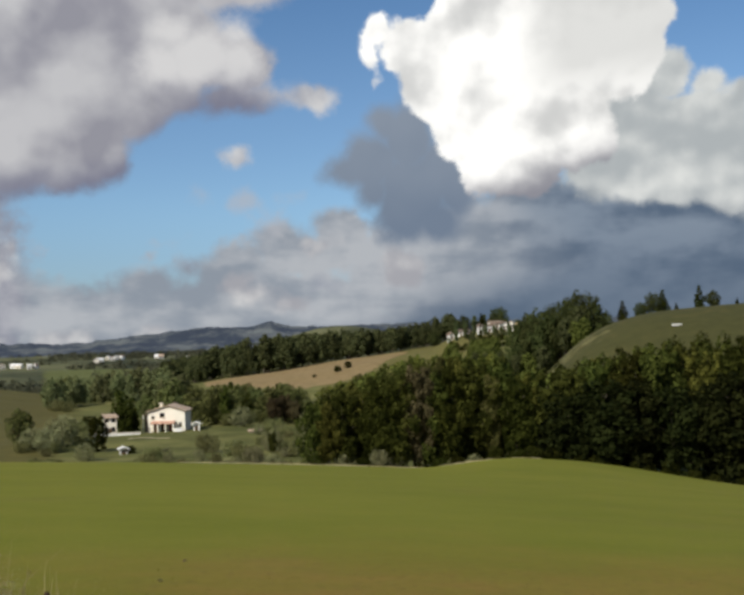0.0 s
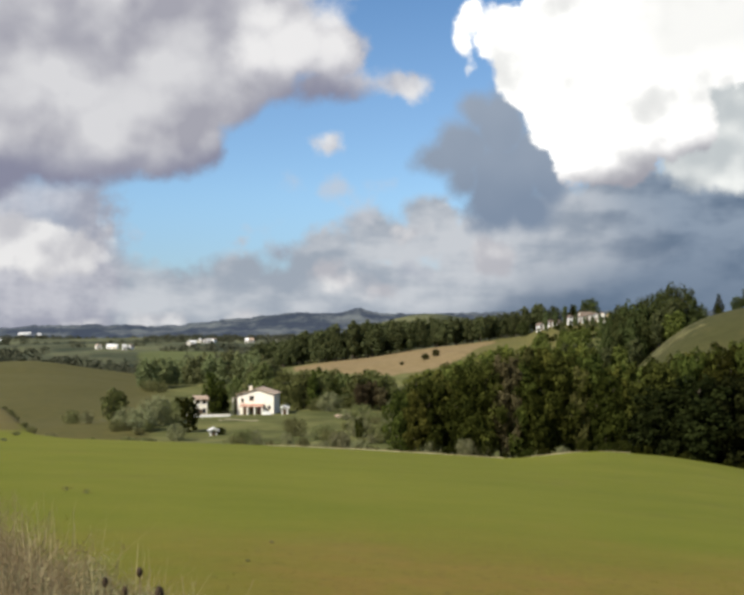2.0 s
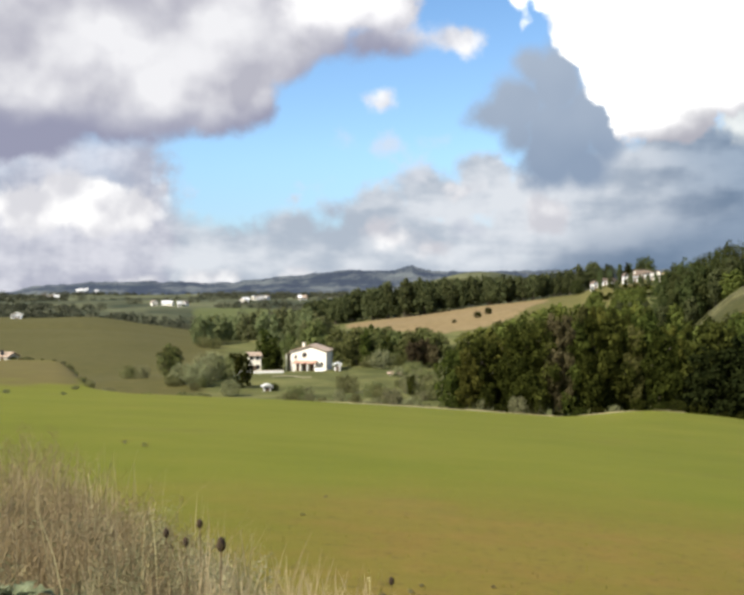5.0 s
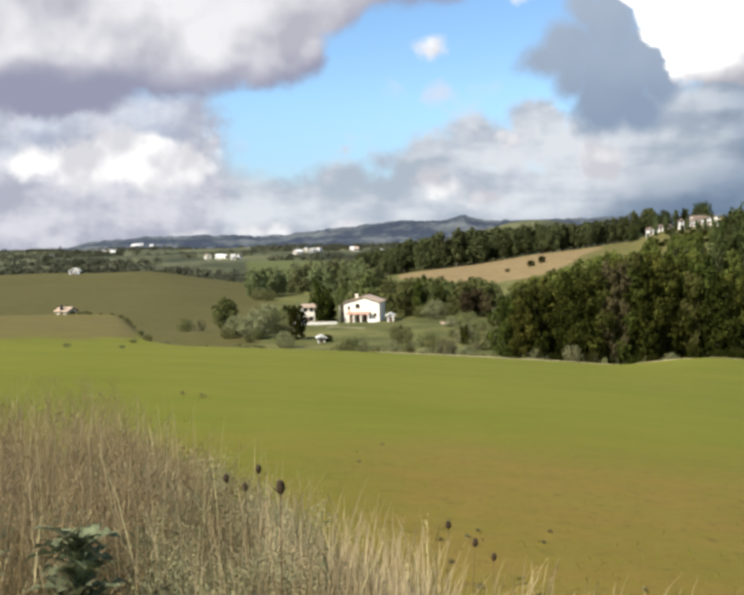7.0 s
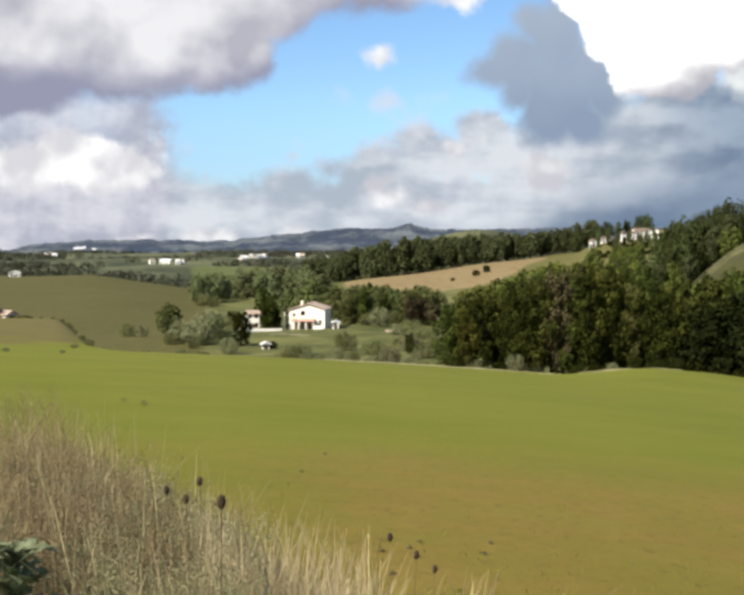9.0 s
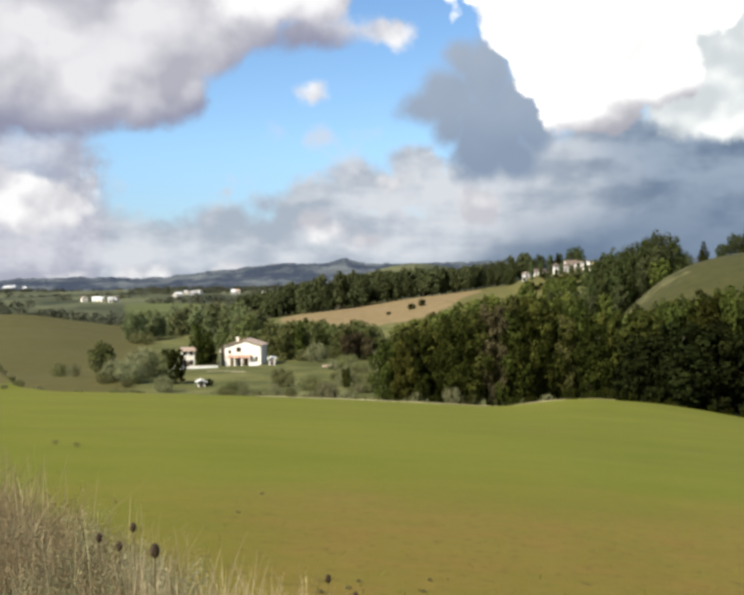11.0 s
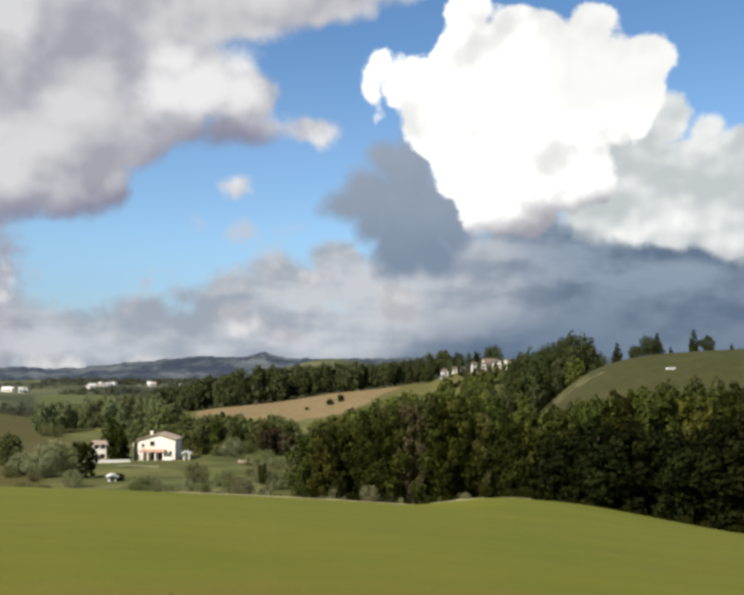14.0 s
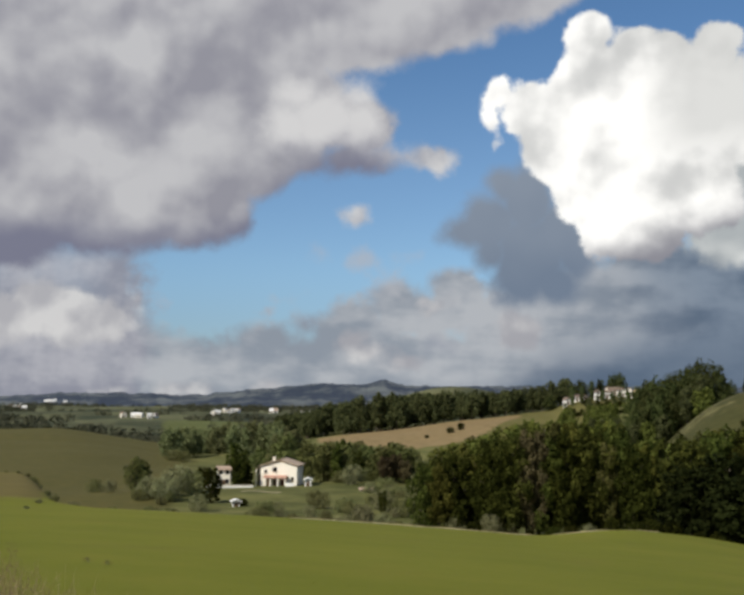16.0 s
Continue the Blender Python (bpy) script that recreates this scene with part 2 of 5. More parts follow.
cloud, cover = low_col, low_mask
for colour, mask in ((tone((0.42, 0.435, 0.525), (0.68, 0.685, 0.75), W.step(W.m("ADD", layered, W.m("MULTIPLY", crumbs, 0.6)), -0.16, 0.2)), veil), (tone((0.6, 0.64, 0.72), (0.76, 0.78, 0.83), broad), wisp_mask), (shade_col, shade_mask), (flank_col, flank_mask),
                     (grey_col, grey_mask), (cell_col, cell_mask), (cumulus_col, cumulus_mask), (puff_col, puff_mask), (tone((0.38, 0.42, 0.54), (0.5, 0.53, 0.63), broad), smudge_mask),
                     (tone((0.3, 0.31, 0.36), (0.9, 0.89, 0.88), lit(0.42)), rest)):
    # colour of the covered part, weighted where a thin layer lies on clear sky
    total = W.m("ADD", mask, W.m("MULTIPLY", cover, W.m("SUBTRACT", 1.0, mask)))
    cloud = W.mix(W.m("DIVIDE", mask, W.m("MAXIMUM", total, 0.001)), cloud, colour)
    cover = total
vapour = W.add("ShaderNodeBackground", (cloud, 1.0))
both = W.add("ShaderNodeMixShader", (cover, clear, vapour))
W.add("ShaderNodeOutputWorld", (both,))

sun = new("sun", bpy.data.lights.new("sun", "SUN"))
sun.data.energy, sun.data.angle, sun.data.color = 5.0, radians(0.6), (1.0, 0.94, 0.84)
s_az, s_el = radians(SUN_AZ), radians(SUN_EL)
sun.matrix_world = look((math.sin(s_az) * math.cos(s_el) * 50, math.cos(s_az) * math.cos(s_el) * 50, math.sin(s_el) * 50), (0, 0, 0))


# ---- materials ----
def material(name, rough=0.85, spec=0.25):
    mat = bpy.data.materials.new(name)
    mat.use_nodes = True
    n = Nodes(mat.node_tree)
    bsdf = mat.node_tree.nodes["Principled BSDF"]
    bsdf.inputs["Roughness"].default_value = rough
    bsdf.inputs["Specular IOR Level"].default_value = spec
    return mat, n, bsdf


def wire(mat, bsdf, key, socket):
    mat.node_tree.links.new(socket, bsdf.inputs[key])


def foliage(name, dark, light, clear=0.16, scale=0.6):
    mat, n, b = material(name, 0.8, 0.02)
    g = n.t.nodes.new("ShaderNodeNewGeometry")
    info = n.t.nodes.new("ShaderNodeObjectInfo")
    co = n.add("ShaderNodeTexCoord", out=3)
    patch = n.noise(co, scale, 3.0)
    f = n.m("ADD", n.m("MULTIPLY", g.outputs["Random Per Island"], 0.3), n.m("MULTIPLY", n.step(patch, 0.3, 0.7), 0.7), clamp=True)
    col = n.mix(f, dark, light)
    hsv = n.add("ShaderNodeHueSaturation", {"Hue": n.add("ShaderNodeMapRange", (info.outputs["Random"], 0, 1, 0.475, 0.515)),
                                            "Value": n.add("ShaderNodeMapRange", (info.outputs["Random"], 0, 1, 0.75, 1.25)), "Color": col})
    wire(mat, b, "Base Color", hsv)
    tr = n.add("ShaderNodeBsdfTranslucent", (hsv,))
    mixed = n.add("ShaderNodeMixShader", (clear, b.outputs[0], tr))
    n.t.links.new(mixed, n.t.nodes["Material Output"].inputs[0])
    return mat


def surface(name, dark, light, scale, rough=0.85, bump=0.2, fine_scale=None, spec=0.25, per_object=0.0):
    mat, n, b = material(name, rough, spec)
    co = n.add("ShaderNodeTexCoord", out=3)
    a = n.noise(co, scale, 6.0, 0.6)
    c = n.noise(co, fine_scale or scale * 9, 5.0, 0.6)
    f = n.step(n.m("ADD", n.m("MULTIPLY", a, 0.65), n.m("MULTIPLY", c, 0.35)), 0.32, 0.68)
    col = n.mix(f, dark, light)
    if per_object:
        info = n.t.nodes.new("ShaderNodeObjectInfo")
        col = n.add("ShaderNodeHueSaturation", {"Value": n.add("ShaderNodeMapRange", (info.outputs["Random"], 0, 1, 1 - per_object, 1 + per_object)), "Color": col})
    wire(mat, b, "Base Color", col)
    wire(mat, b, "Normal", n.add("ShaderNodeBump", {"Strength": bump, "Distance": 0.05, "Height": c}))
    return mat


LEAF = foliage("leaf_green", (0.009, 0.014, 0.003), (0.084, 0.1, 0.021))
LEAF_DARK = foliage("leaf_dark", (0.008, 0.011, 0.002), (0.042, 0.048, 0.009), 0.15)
LEAF_SOFT = foliage("leaf_soft", (0.035, 0.042, 0.012), (0.14, 0.148, 0.045))
LEAF_SLOPE = foliage("leaf_slope", (0.04, 0.052, 0.011), (0.135, 0.152, 0.036))
LEAF_RIDGE = foliage("leaf_ridge", (0.022, 0.03, 0.009), (0.075, 0.088, 0.03))
# Hillside wood: dark leaf tone lifted, so the colour holds the haze.
LEAF_WOOD_HAZE = foliage("leaf_wood_haze", (0.042, 0.055, 0.024), (0.12, 0.142, 0.056), 0.2)
# Near-black leaf colour: the shade on the clump's right side is painted in.
LEAF_SHADED = foliage("leaf_shaded", (0.005, 0.007, 0.002), (0.02, 0.023, 0.006), 0.08)
LEAF_OLIVE = foliage("leaf_olive", (0.016, 0.021, 0.004), (0.135, 0.144, 0.03))
LEAF_RUST = foliage("leaf_rust", (0.034, 0.028, 0.014), (0.095, 0.075, 0.038))
LEAF_GARDEN = foliage("leaf_garden", (0.05, 0.062, 0.02), (0.15, 0.164, 0.055))
# Grove and distant woods: leaves paled and greyed to paint in the haze.
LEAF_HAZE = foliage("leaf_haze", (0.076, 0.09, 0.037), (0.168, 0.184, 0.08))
LEAF_FAR_HAZE = foliage("leaf_far_haze", (0.05, 0.057, 0.036), (0.1, 0.105, 0.066), 0.16, 0.05)
LEAF_SHRUB = foliage("leaf_shrub", (0.085, 0.092, 0.035), (0.2, 0.2, 0.08), 0.28)
LEAF_GREY = foliage("leaf_grey", (0.1, 0.105, 0.05), (0.25, 0.25, 0.125))
BARK = surface("bark", (0.035, 0.028, 0.02), (0.11, 0.09, 0.065), 3.0)
PLASTER = surface("plaster", (0.76, 0.71, 0.6), (0.87, 0.82, 0.71), 0.5, 0.9, 0.1)
PLASTER_OCHRE = surface("ochre_plaster", (0.55, 0.42, 0.22), (0.68, 0.54, 0.3), 0.5, 0.9, 0.1)
WHITE = surface("white_paint", (0.66, 0.65, 0.62), (0.82, 0.81, 0.78), 0.8, 0.6, 0.05)
TILE = surface("clay_tile", (0.26, 0.185, 0.13), (0.46, 0.36, 0.27), 0.9, 0.85, 0.3, per_object=0.2)
TILE_OLD = surface("old_tile", (0.1, 0.075, 0.055), (0.22, 0.165, 0.12), 0.9, 0.85, 0.3, per_object=0.2)
TILE_PINK = surface("pink_tile", (0.36, 0.2, 0.14), (0.55, 0.35, 0.26), 0.9, 0.85, 0.3)
DARKWOOD = surface("dark_wood", (0.06, 0.04, 0.025), (0.13, 0.085, 0.05), 2.0, 0.7)
STONE = surface("pale_stone", (0.32, 0.265, 0.17), (0.68, 0.58, 0.41), 9.0, 0.95, 0.9)
REDWOOD = surface("red_wood", (0.13, 0.05, 0.03), (0.24, 0.1, 0.06), 2.0, 0.7)
GLASS, gn, gb = material("window_glass", 0.08, 0.5)
gb.inputs["Base Color"].default_value = (0.02, 0.023, 0.028, 1)
ROOM, rn, rb = material("dim_interior", 0.95)
rb.inputs["Base Color"].default_value = (0.12, 0.1, 0.08, 1)


def link(name, mesh, mat, parent=None, label=""):
    ob = new(name, mesh)
    if mat:
        mesh.materials.append(mat)
    if parent:
        ob.parent = parent
    if label:
        ob["label"] = label
    return ob


def part(name, bm, mat, parent=None, label="", smooth=False):
    mesh = bpy.data.meshes.new(name)
    bm.to_mesh(mesh)
    bm.free()
    if smooth:
        mesh.polygons.foreach_set("use_smooth", [True] * len(mesh.polygons))
    return link(name, mesh, mat, parent, label)


def raw(name, verts, faces):
    """A mesh from arrays of points and of equally sided faces."""
    mesh = bpy.data.meshes.new(name)
    verts, faces = np.asarray(verts, np.float32), np.asarray(faces, np.int32)
    n, k = faces.shape
    mesh.vertices.add(len(verts))
    mesh.vertices.foreach_set("co", verts.ravel())
    mesh.loops.add(n * k)
    mesh.loops.foreach_set("vertex_index", faces.ravel())
    mesh.polygons.add(n)
    mesh.polygons.foreach_set("loop_start", np.arange(0, n * k, k, dtype=np.int32))
    mesh.update(calc_edges=True)
    return mesh


def box(bm, x0, x1, y0, y1, z0, z1):
    g = bmesh.ops.create_cube(bm, size=1.0)["verts"]
    for v in g:
        v.co = Vector(((x0 + x1) / 2 + v.co.x * (x1 - x0), (y0 + y1) / 2 + v.co.y * (y1 - y0), (z0 + z1) / 2 + v.co.z * (z1 - z0)))
    return g


def boxes(*sizes):
    bm = bmesh.new()
    for s in sizes:
        box(bm, *s)
    return bm


# ---- the land ----
def ease(a, b, x):
    u = np.clip((np.asarray(x, float) - a) / (b - a), 0, 1)
    return u * u * (3 - 2 * u)


def waves(x, y, size, seed):
    """Cheap rolling relief between about -1 and 1."""
    rng = np.random.default_rng(seed)
    out = 0
    for i in range(7):
        th, ph = rng.uniform(0, 6.28, 2)
        k = 6.28 / size * rng.uniform(0.6, 1.7)
        out = out + np.sin(k * (x * np.cos(th) + y * np.sin(th)) + ph)
    return out / 4


def edge_of(a):
    """Distance of the crop field's far edge, by bearing."""
    return 140 + 90 * ease(-15.2, -17.4, a) + 3 * np.sin(a * 0.9)


def land(x, y):
    x, y = np.asarray(x, float), np.asarray(y, float)
    r, a = np.hypot(x, y), np.degrees(np.arctan2(x, y))
    a = np.clip(a, -48, 48)
    # crop field sloping away from the verge
    far = edge_of(a)
    slope = (-13.4 - 0.14 * a) / 140
    u = np.minimum(r / 140, 1.2)
    field = slope * r + 1.2 * u * (1 - u) + 1.9 * ease(9.5, 16.2, a) * (1 - ease(18, 29, a)) * ease(40, 140, r)
    level = slope * 112 - 0.034 * (r - 112) + 0.3
    field = field + (level - field) * ease(105, 160, r) * ease(-13.0, -17.2, a)
    field = field + 0.02 * waves(x, y, 30, 3) * ease(6, 30, r)
    # valley floor and the long field beyond it
    rise = np.clip((r - 300) / 300, 0, 1.0)
    crest = -20.5 + 9.2 * ease(-8.5, -16, a)
    valley = -20 + (crest + 20) * rise - 4 * ease(600, 700, r)
    # hill with the stubble field, climbing to the hamlet
    top = np.clip(-12.8 + 1.22 * a + 5.2 * ease(11.2, 13, a), -20, 11.5)
    hill = -19.6 + (top + 19.6) * ease(315, 560, r) * (1 - 0.25 * ease(640, 900, r))
    z = valley + (hill - valley) * ease(-7, -3, a)
    # grassy spur
    up = np.where(a > 17, 26.5 * (1 - np.exp(-np.maximum(a - 17, 0) / 2.6)), 0)
    spur = -14 + up
    ws = ease(190, 335, r) * (1 - 0.4 * ease(350, 480, r)) * ease(16.8, 17.6, a)
    z = z + (np.maximum(spur, z) - z) * ws
    # distant rolling country
    gap = ease(650, 1000, r)
    away_z = -15 + 7.5 * ease(800, 1400, r) + 7 * ease(1400, 2300, r) + 3 * waves(x, y, 420, 5)
    away_z = away_z + 38 * np.exp(-(((x - 104) / 92) ** 2 + ((y - 930) / 130) ** 2))
    z = z + (away_z - z) * gap
    z = z + 0.8 * waves(x, y, 90, 9) * ease(160, 260, r)
    w = ease(far, far + 34, r)
    z = field * (1 - w) + z * w
    back = ease(48, 80, np.abs(np.degrees(np.arctan2(x, y))))
    return z * (1 - back) + (-0.004 * r + 0.5 * waves(x, y, 60, 11) * ease(5, 60, r)) * back


def place(bearing, dist, sink=0.0):
    x, y = dist * math.sin(radians(bearing)), dist * math.cos(radians(bearing))
    return x, y, float(land(x, y)) - sink


def verge_line(a):
    """How far from the camera the tall dry grass goes, by bearing."""
    return 2.9 + 3.4 * ease(-4, -18, a) + 2.5 * ease(-9, -17, a) + 2.7 * ease(6, -4, a) + 200 * ease(48, 88, np.abs(a))


def build_ground():
    bearings = np.concatenate([np.linspace(-180, -50, 45)[:-1], np.linspace(-50, 50, 420), np.linspace(50, 180, 45)[1:-1]])
    dists = np.concatenate([[0.0], np.geomspace(0.6, 120, 120), np.linspace(121, 360, 130), np.geomspace(362, 4700, 120)])
    A, R = np.meshgrid(np.radians(bearings), dists)
    X, Y = R * np.sin(A) + 0.2, R * np.cos(A) - 0.4
    Z = land(X, Y)
    nb, nd = len(bearings), len(dists)
    i, j = np.meshgrid(np.arange(nd - 1), np.arange(nb), indexing="ij")
    k = (j + 1) % nb
    faces = np.stack([i * nb + j, (i + 1) * nb + j, (i + 1) * nb + k, i * nb + k], -1).reshape(-1, 4)[:, ::-1]
    mesh = raw("ground", np.stack([X, Y, Z], -1).reshape(-1, 3), faces)
    mesh.polygons.foreach_set("use_smooth", [True] * len(mesh.polygons))
    deg_a, r = np.degrees(np.arctan2(X, Y)), np.hypot(X, Y)
    crop = (1 - ease(edge_of(deg_a) - 3, edge_of(deg_a) + 1, r))
    ochre = crop * np.clip(ease(24, 7.5, r) * (0.5 + 0.5 * ease(-12, 4, deg_a)) + 0.9 * ease(6, 3, r) + 0.12, 0, 1)
    low = np.interp(deg_a, (-2, 0.8, 4, 6.5, 8, 10), (520, 463, 428, 440, 470, 545))
    stubble = ease(low - 5, low + 6, r) * (1 - ease(552, 560, r)) * ease(-2.2, -0.6, deg_a) * (1 - ease(9.4, 10.4, deg_a))
    meadow = ease(3.5, 6.5, deg_a) * (1 - ease(14.5, 15.5, deg_a)) * ease(380, 420, r) * (1 - ease(570, 590, r))
    olive = np.clip(ease(295, 330, r) * (1 - ease(640, 700, r)) * ease(-7.5, -9.5, deg_a) + ease(150, 185, r) * (1 - ease(300, 340, r)) * ease(-8.6, -10.2, deg_a), 0, 1)
    pasture = ease(180, 240, r) * ease(16, 18, deg_a) * (1 - ease(420, 460, r))
    for name, val in (("crop", crop), ("ochre", ochre), ("stubble", stubble), ("olive", olive), ("pasture", pasture), ("meadow", meadow), ("brown", crop * ease(118, 150, r) * ease(-15.2, -16.6, deg_a)), ("verge", ease(verge_line(deg_a) + 0.5, verge_line(deg_a) - 0.4, r)), ("far", ease(620, 760, r)), ("lea", ease(640, 700, r) * (1 - ease(1000, 1100, r)) * 0.8 * ease(-10.6, -9.4, deg_a) * (1 - ease(-6, -4, deg_a))), ("dell_shade", ease(edge_of(deg_a) + 2, edge_of(deg_a) + 8, r) * (1 - ease(205, 232, r)) * ease(-15.2, -14.2, deg_a) * (1 - ease(-8.5, -7, deg_a))), ("margin", ease(edge_of(deg_a) - 6.5, edge_of(deg_a) - 3.5, r) * (1 - ease(edge_of(deg_a) + 1.5, edge_of(deg_a) + 4, r)) * ease(-15, -10, deg_a) + 0.42 * ease(285, 312, r) * (1 - ease(335, 345, r)) * ease(17.2, 17.8, deg_a) * (1 - ease(20.5, 21.8, deg_a)))):
        mesh.attributes.new(name, "FLOAT", "POINT").data.foreach_set("value", val.ravel().astype(np.float32))
    mat, n, b = material("land", 0.95, 0.1)
    co = n.add("ShaderNodeTexCoord", out=3)
    wide, mid_n, tiny = n.noise(co, 0.02, 4.0), n.noise(co, 0.25, 6.0, 0.62), n.noise(co, 5.0, 5.0, 0.7)

    def cover_of(name):
        return n.add("ShaderNodeAttribute", out=2, attribute_name=name)

    def two(lo, hi, s, width=0.22):
        return n.mix(n.step(s, 0.5 - width, 0.5 + width), lo, hi)

    grain = n.m("ADD", n.m("MULTIPLY", mid_n, 0.6), n.m("MULTIPLY", tiny, 0.4))
    col = two((0.068, 0.074, 0.022), (0.15, 0.146, 0.05), n.m("ADD", n.m("MULTIPLY", wide, 0.35), n.m("MULTIPLY", n.noise(co, 0.08, 5.0, 0.65), 0.65)), 0.14)
    # Far fields and woods, dulled for haze and darkened for cloud shadow in colour.
    col = n.mix(cover_of("far"), col, two((0.032, 0.04, 0.022), (0.12, 0.122, 0.06), n.noise(n.v("MULTIPLY", co, (1.0, 0.5, 1.0)), 0.012, 6.0, 0.62), 0.13))
    col = n.mix(n.step(n.m("ADD", cover_of("lea"), n.m("MULTIPLY", n.m("SUBTRACT", wide, 0.5), 0.8)), 0.3, 0.7), col, two((0.075, 0.088, 0.026), (0.115, 0.125, 0.045), grain))
    col = n.mix(cover_of("olive"), col, two((0.068, 0.063, 0.019), (0.1, 0.088, 0.028), grain))
    # Green dell behind the crop, the shadow along it darkened into the grass colour.
    col = n.mix(n.step(cover_of("dell_shade"), 0.25, 0.75), col, two((0.036, 0.042, 0.014), (0.062, 0.066, 0.024), grain))
    col = n.mix(cover_of("pasture"), col, two((0.04, 0.042, 0.014), (0.064, 0.062, 0.021), grain))
    col = n.mix(n.step(n.m("ADD", cover_of("meadow"), n.m("MULTIPLY", n.m("SUBTRACT", mid_n, 0.5), 0.5)), 0.3, 0.7), col, two((0.085, 0.08, 0.024), (0.135, 0.12, 0.04), grain))
    col = n.mix(n.step(n.m("ADD", cover_of("stubble"), n.m("MULTIPLY", n.m("SUBTRACT", mid_n, 0.5), 0.5)), 0.35, 0.6), col,
                two((0.16, 0.115, 0.052), (0.26, 0.19, 0.095), grain))
    col = n.mix(n.step(cover_of("crop"), 0.3, 0.7), col, two((0.119, 0.132, 0.012), (0.162, 0.163, 0.02), n.m("ADD", n.m("MULTIPLY", n.noise(co, 0.05, 5.0, 0.6), 0.4), n.m("ADD", n.m("MULTIPLY", n.noise(co, 0.6, 5.0, 0.65), 0.15), n.m("MULTIPLY", grain, 0.45))), 0.14))
    col = n.mix(n.m("MULTIPLY", n.step(n.m("ADD", cover_of("ochre"), n.m("ADD", n.m("MULTIPLY", n.m("SUBTRACT", mid_n, 0.5), 0.9), n.m("MULTIPLY", n.m("SUBTRACT", n.noise(co, 0.07, 4.0, 0.6), 0.5), 1.0))), 0.1, 1.0), 0.85), col,
                n.mix(n.step(n.noise(co, 0.9, 5.0, 0.65), 0.42, 0.66), two((0.145, 0.112, 0.019), (0.195, 0.144, 0.028), grain), two((0.168, 0.108, 0.024), (0.218, 0.143, 0.034), grain)))
    clods = n.m("MULTIPLY", n.step(n.noise(co, 7.0, 4.0, 0.7), 0.56, 0.68), n.step(cover_of("ochre"), 0.25, 0.8))
    col = n.mix(n.m("MULTIPLY", clods, 0.55), col, (0.075, 0.056, 0.018))
    col = n.mix(n.m("MULTIPLY", n.step(n.m("ADD", cover_of("brown"), n.m("MULTIPLY", n.m("SUBTRACT", n.noise(co, 0.12, 5.0, 0.65), 0.5), 2.2)), 0.05, 1.0), 0.9), col, two((0.1, 0.08, 0.028), (0.145, 0.113, 0.04), grain))
    col = n.mix(n.m("MULTIPLY", n.step(n.m("ADD", cover_of("margin"), n.m("MULTIPLY", n.m("SUBTRACT", mid_n, 0.5), 1.5)), 0.3, 0.9), 0.8), col, two((0.18, 0.16, 0.07), (0.3, 0.27, 0.13), grain))
    col = n.mix(n.step(n.m("ADD", cover_of("verge"), n.m("MULTIPLY", n.m("SUBTRACT", n.noise(co, 1.5, 5.0), 0.5), 0.8)), 0.3, 0.7), col, two((0.085, 0.075, 0.036), (0.2, 0.165, 0.095), n.noise(co, 3.0, 7.0, 0.7)))
    wire(mat, b, "Base Color", col)
    wire(mat, b, "Normal", n.add("ShaderNodeBump", {"Strength": 0.25, "Distance": 0.1, "Height": tiny}))
    return tagged(link("ground", mesh, mat), "green crop field and rolling farmland with dry stubble", "ground", kind="structure")


ground = build_ground()


def far_height(A, R):
    """Height of the blue range, by bearing and distance."""
    D = (R - 2600) / 700
    X, Y = R * np.sin(np.radians(A)), R * np.cos(np.radians(A))
    peak = np.interp(A, (-30, -23, -20.2, -19.1, -18.4, -16.8, -15.5, -12, -9, -7.6, -6, -4, -1.2, 0.9, 1.4, 2.2, 3, 4, 8, 12, 48), (0, 0, 3, 12, 24, 30, 37, 40, 36, 38, 50, 61, 77, 74, 80, 91, 78, 70, 73, 76, 60))
    peak = peak + 1.6 * waves(A * 60, A * 0, 70, 22) + 1.7 * waves(A * 60, A * 0, 19, 25) + 0.9 * waves(A * 60, A * 0, 8, 26)
    return -12 + (peak + 12) * np.sin(np.clip(D * 1.15, 0, 1) * 1.5708) ** 0.8 + 5 * waves(X, Y, 170, 23) * (1 - D) + 2.2 * waves(X, Y, 45, 24)


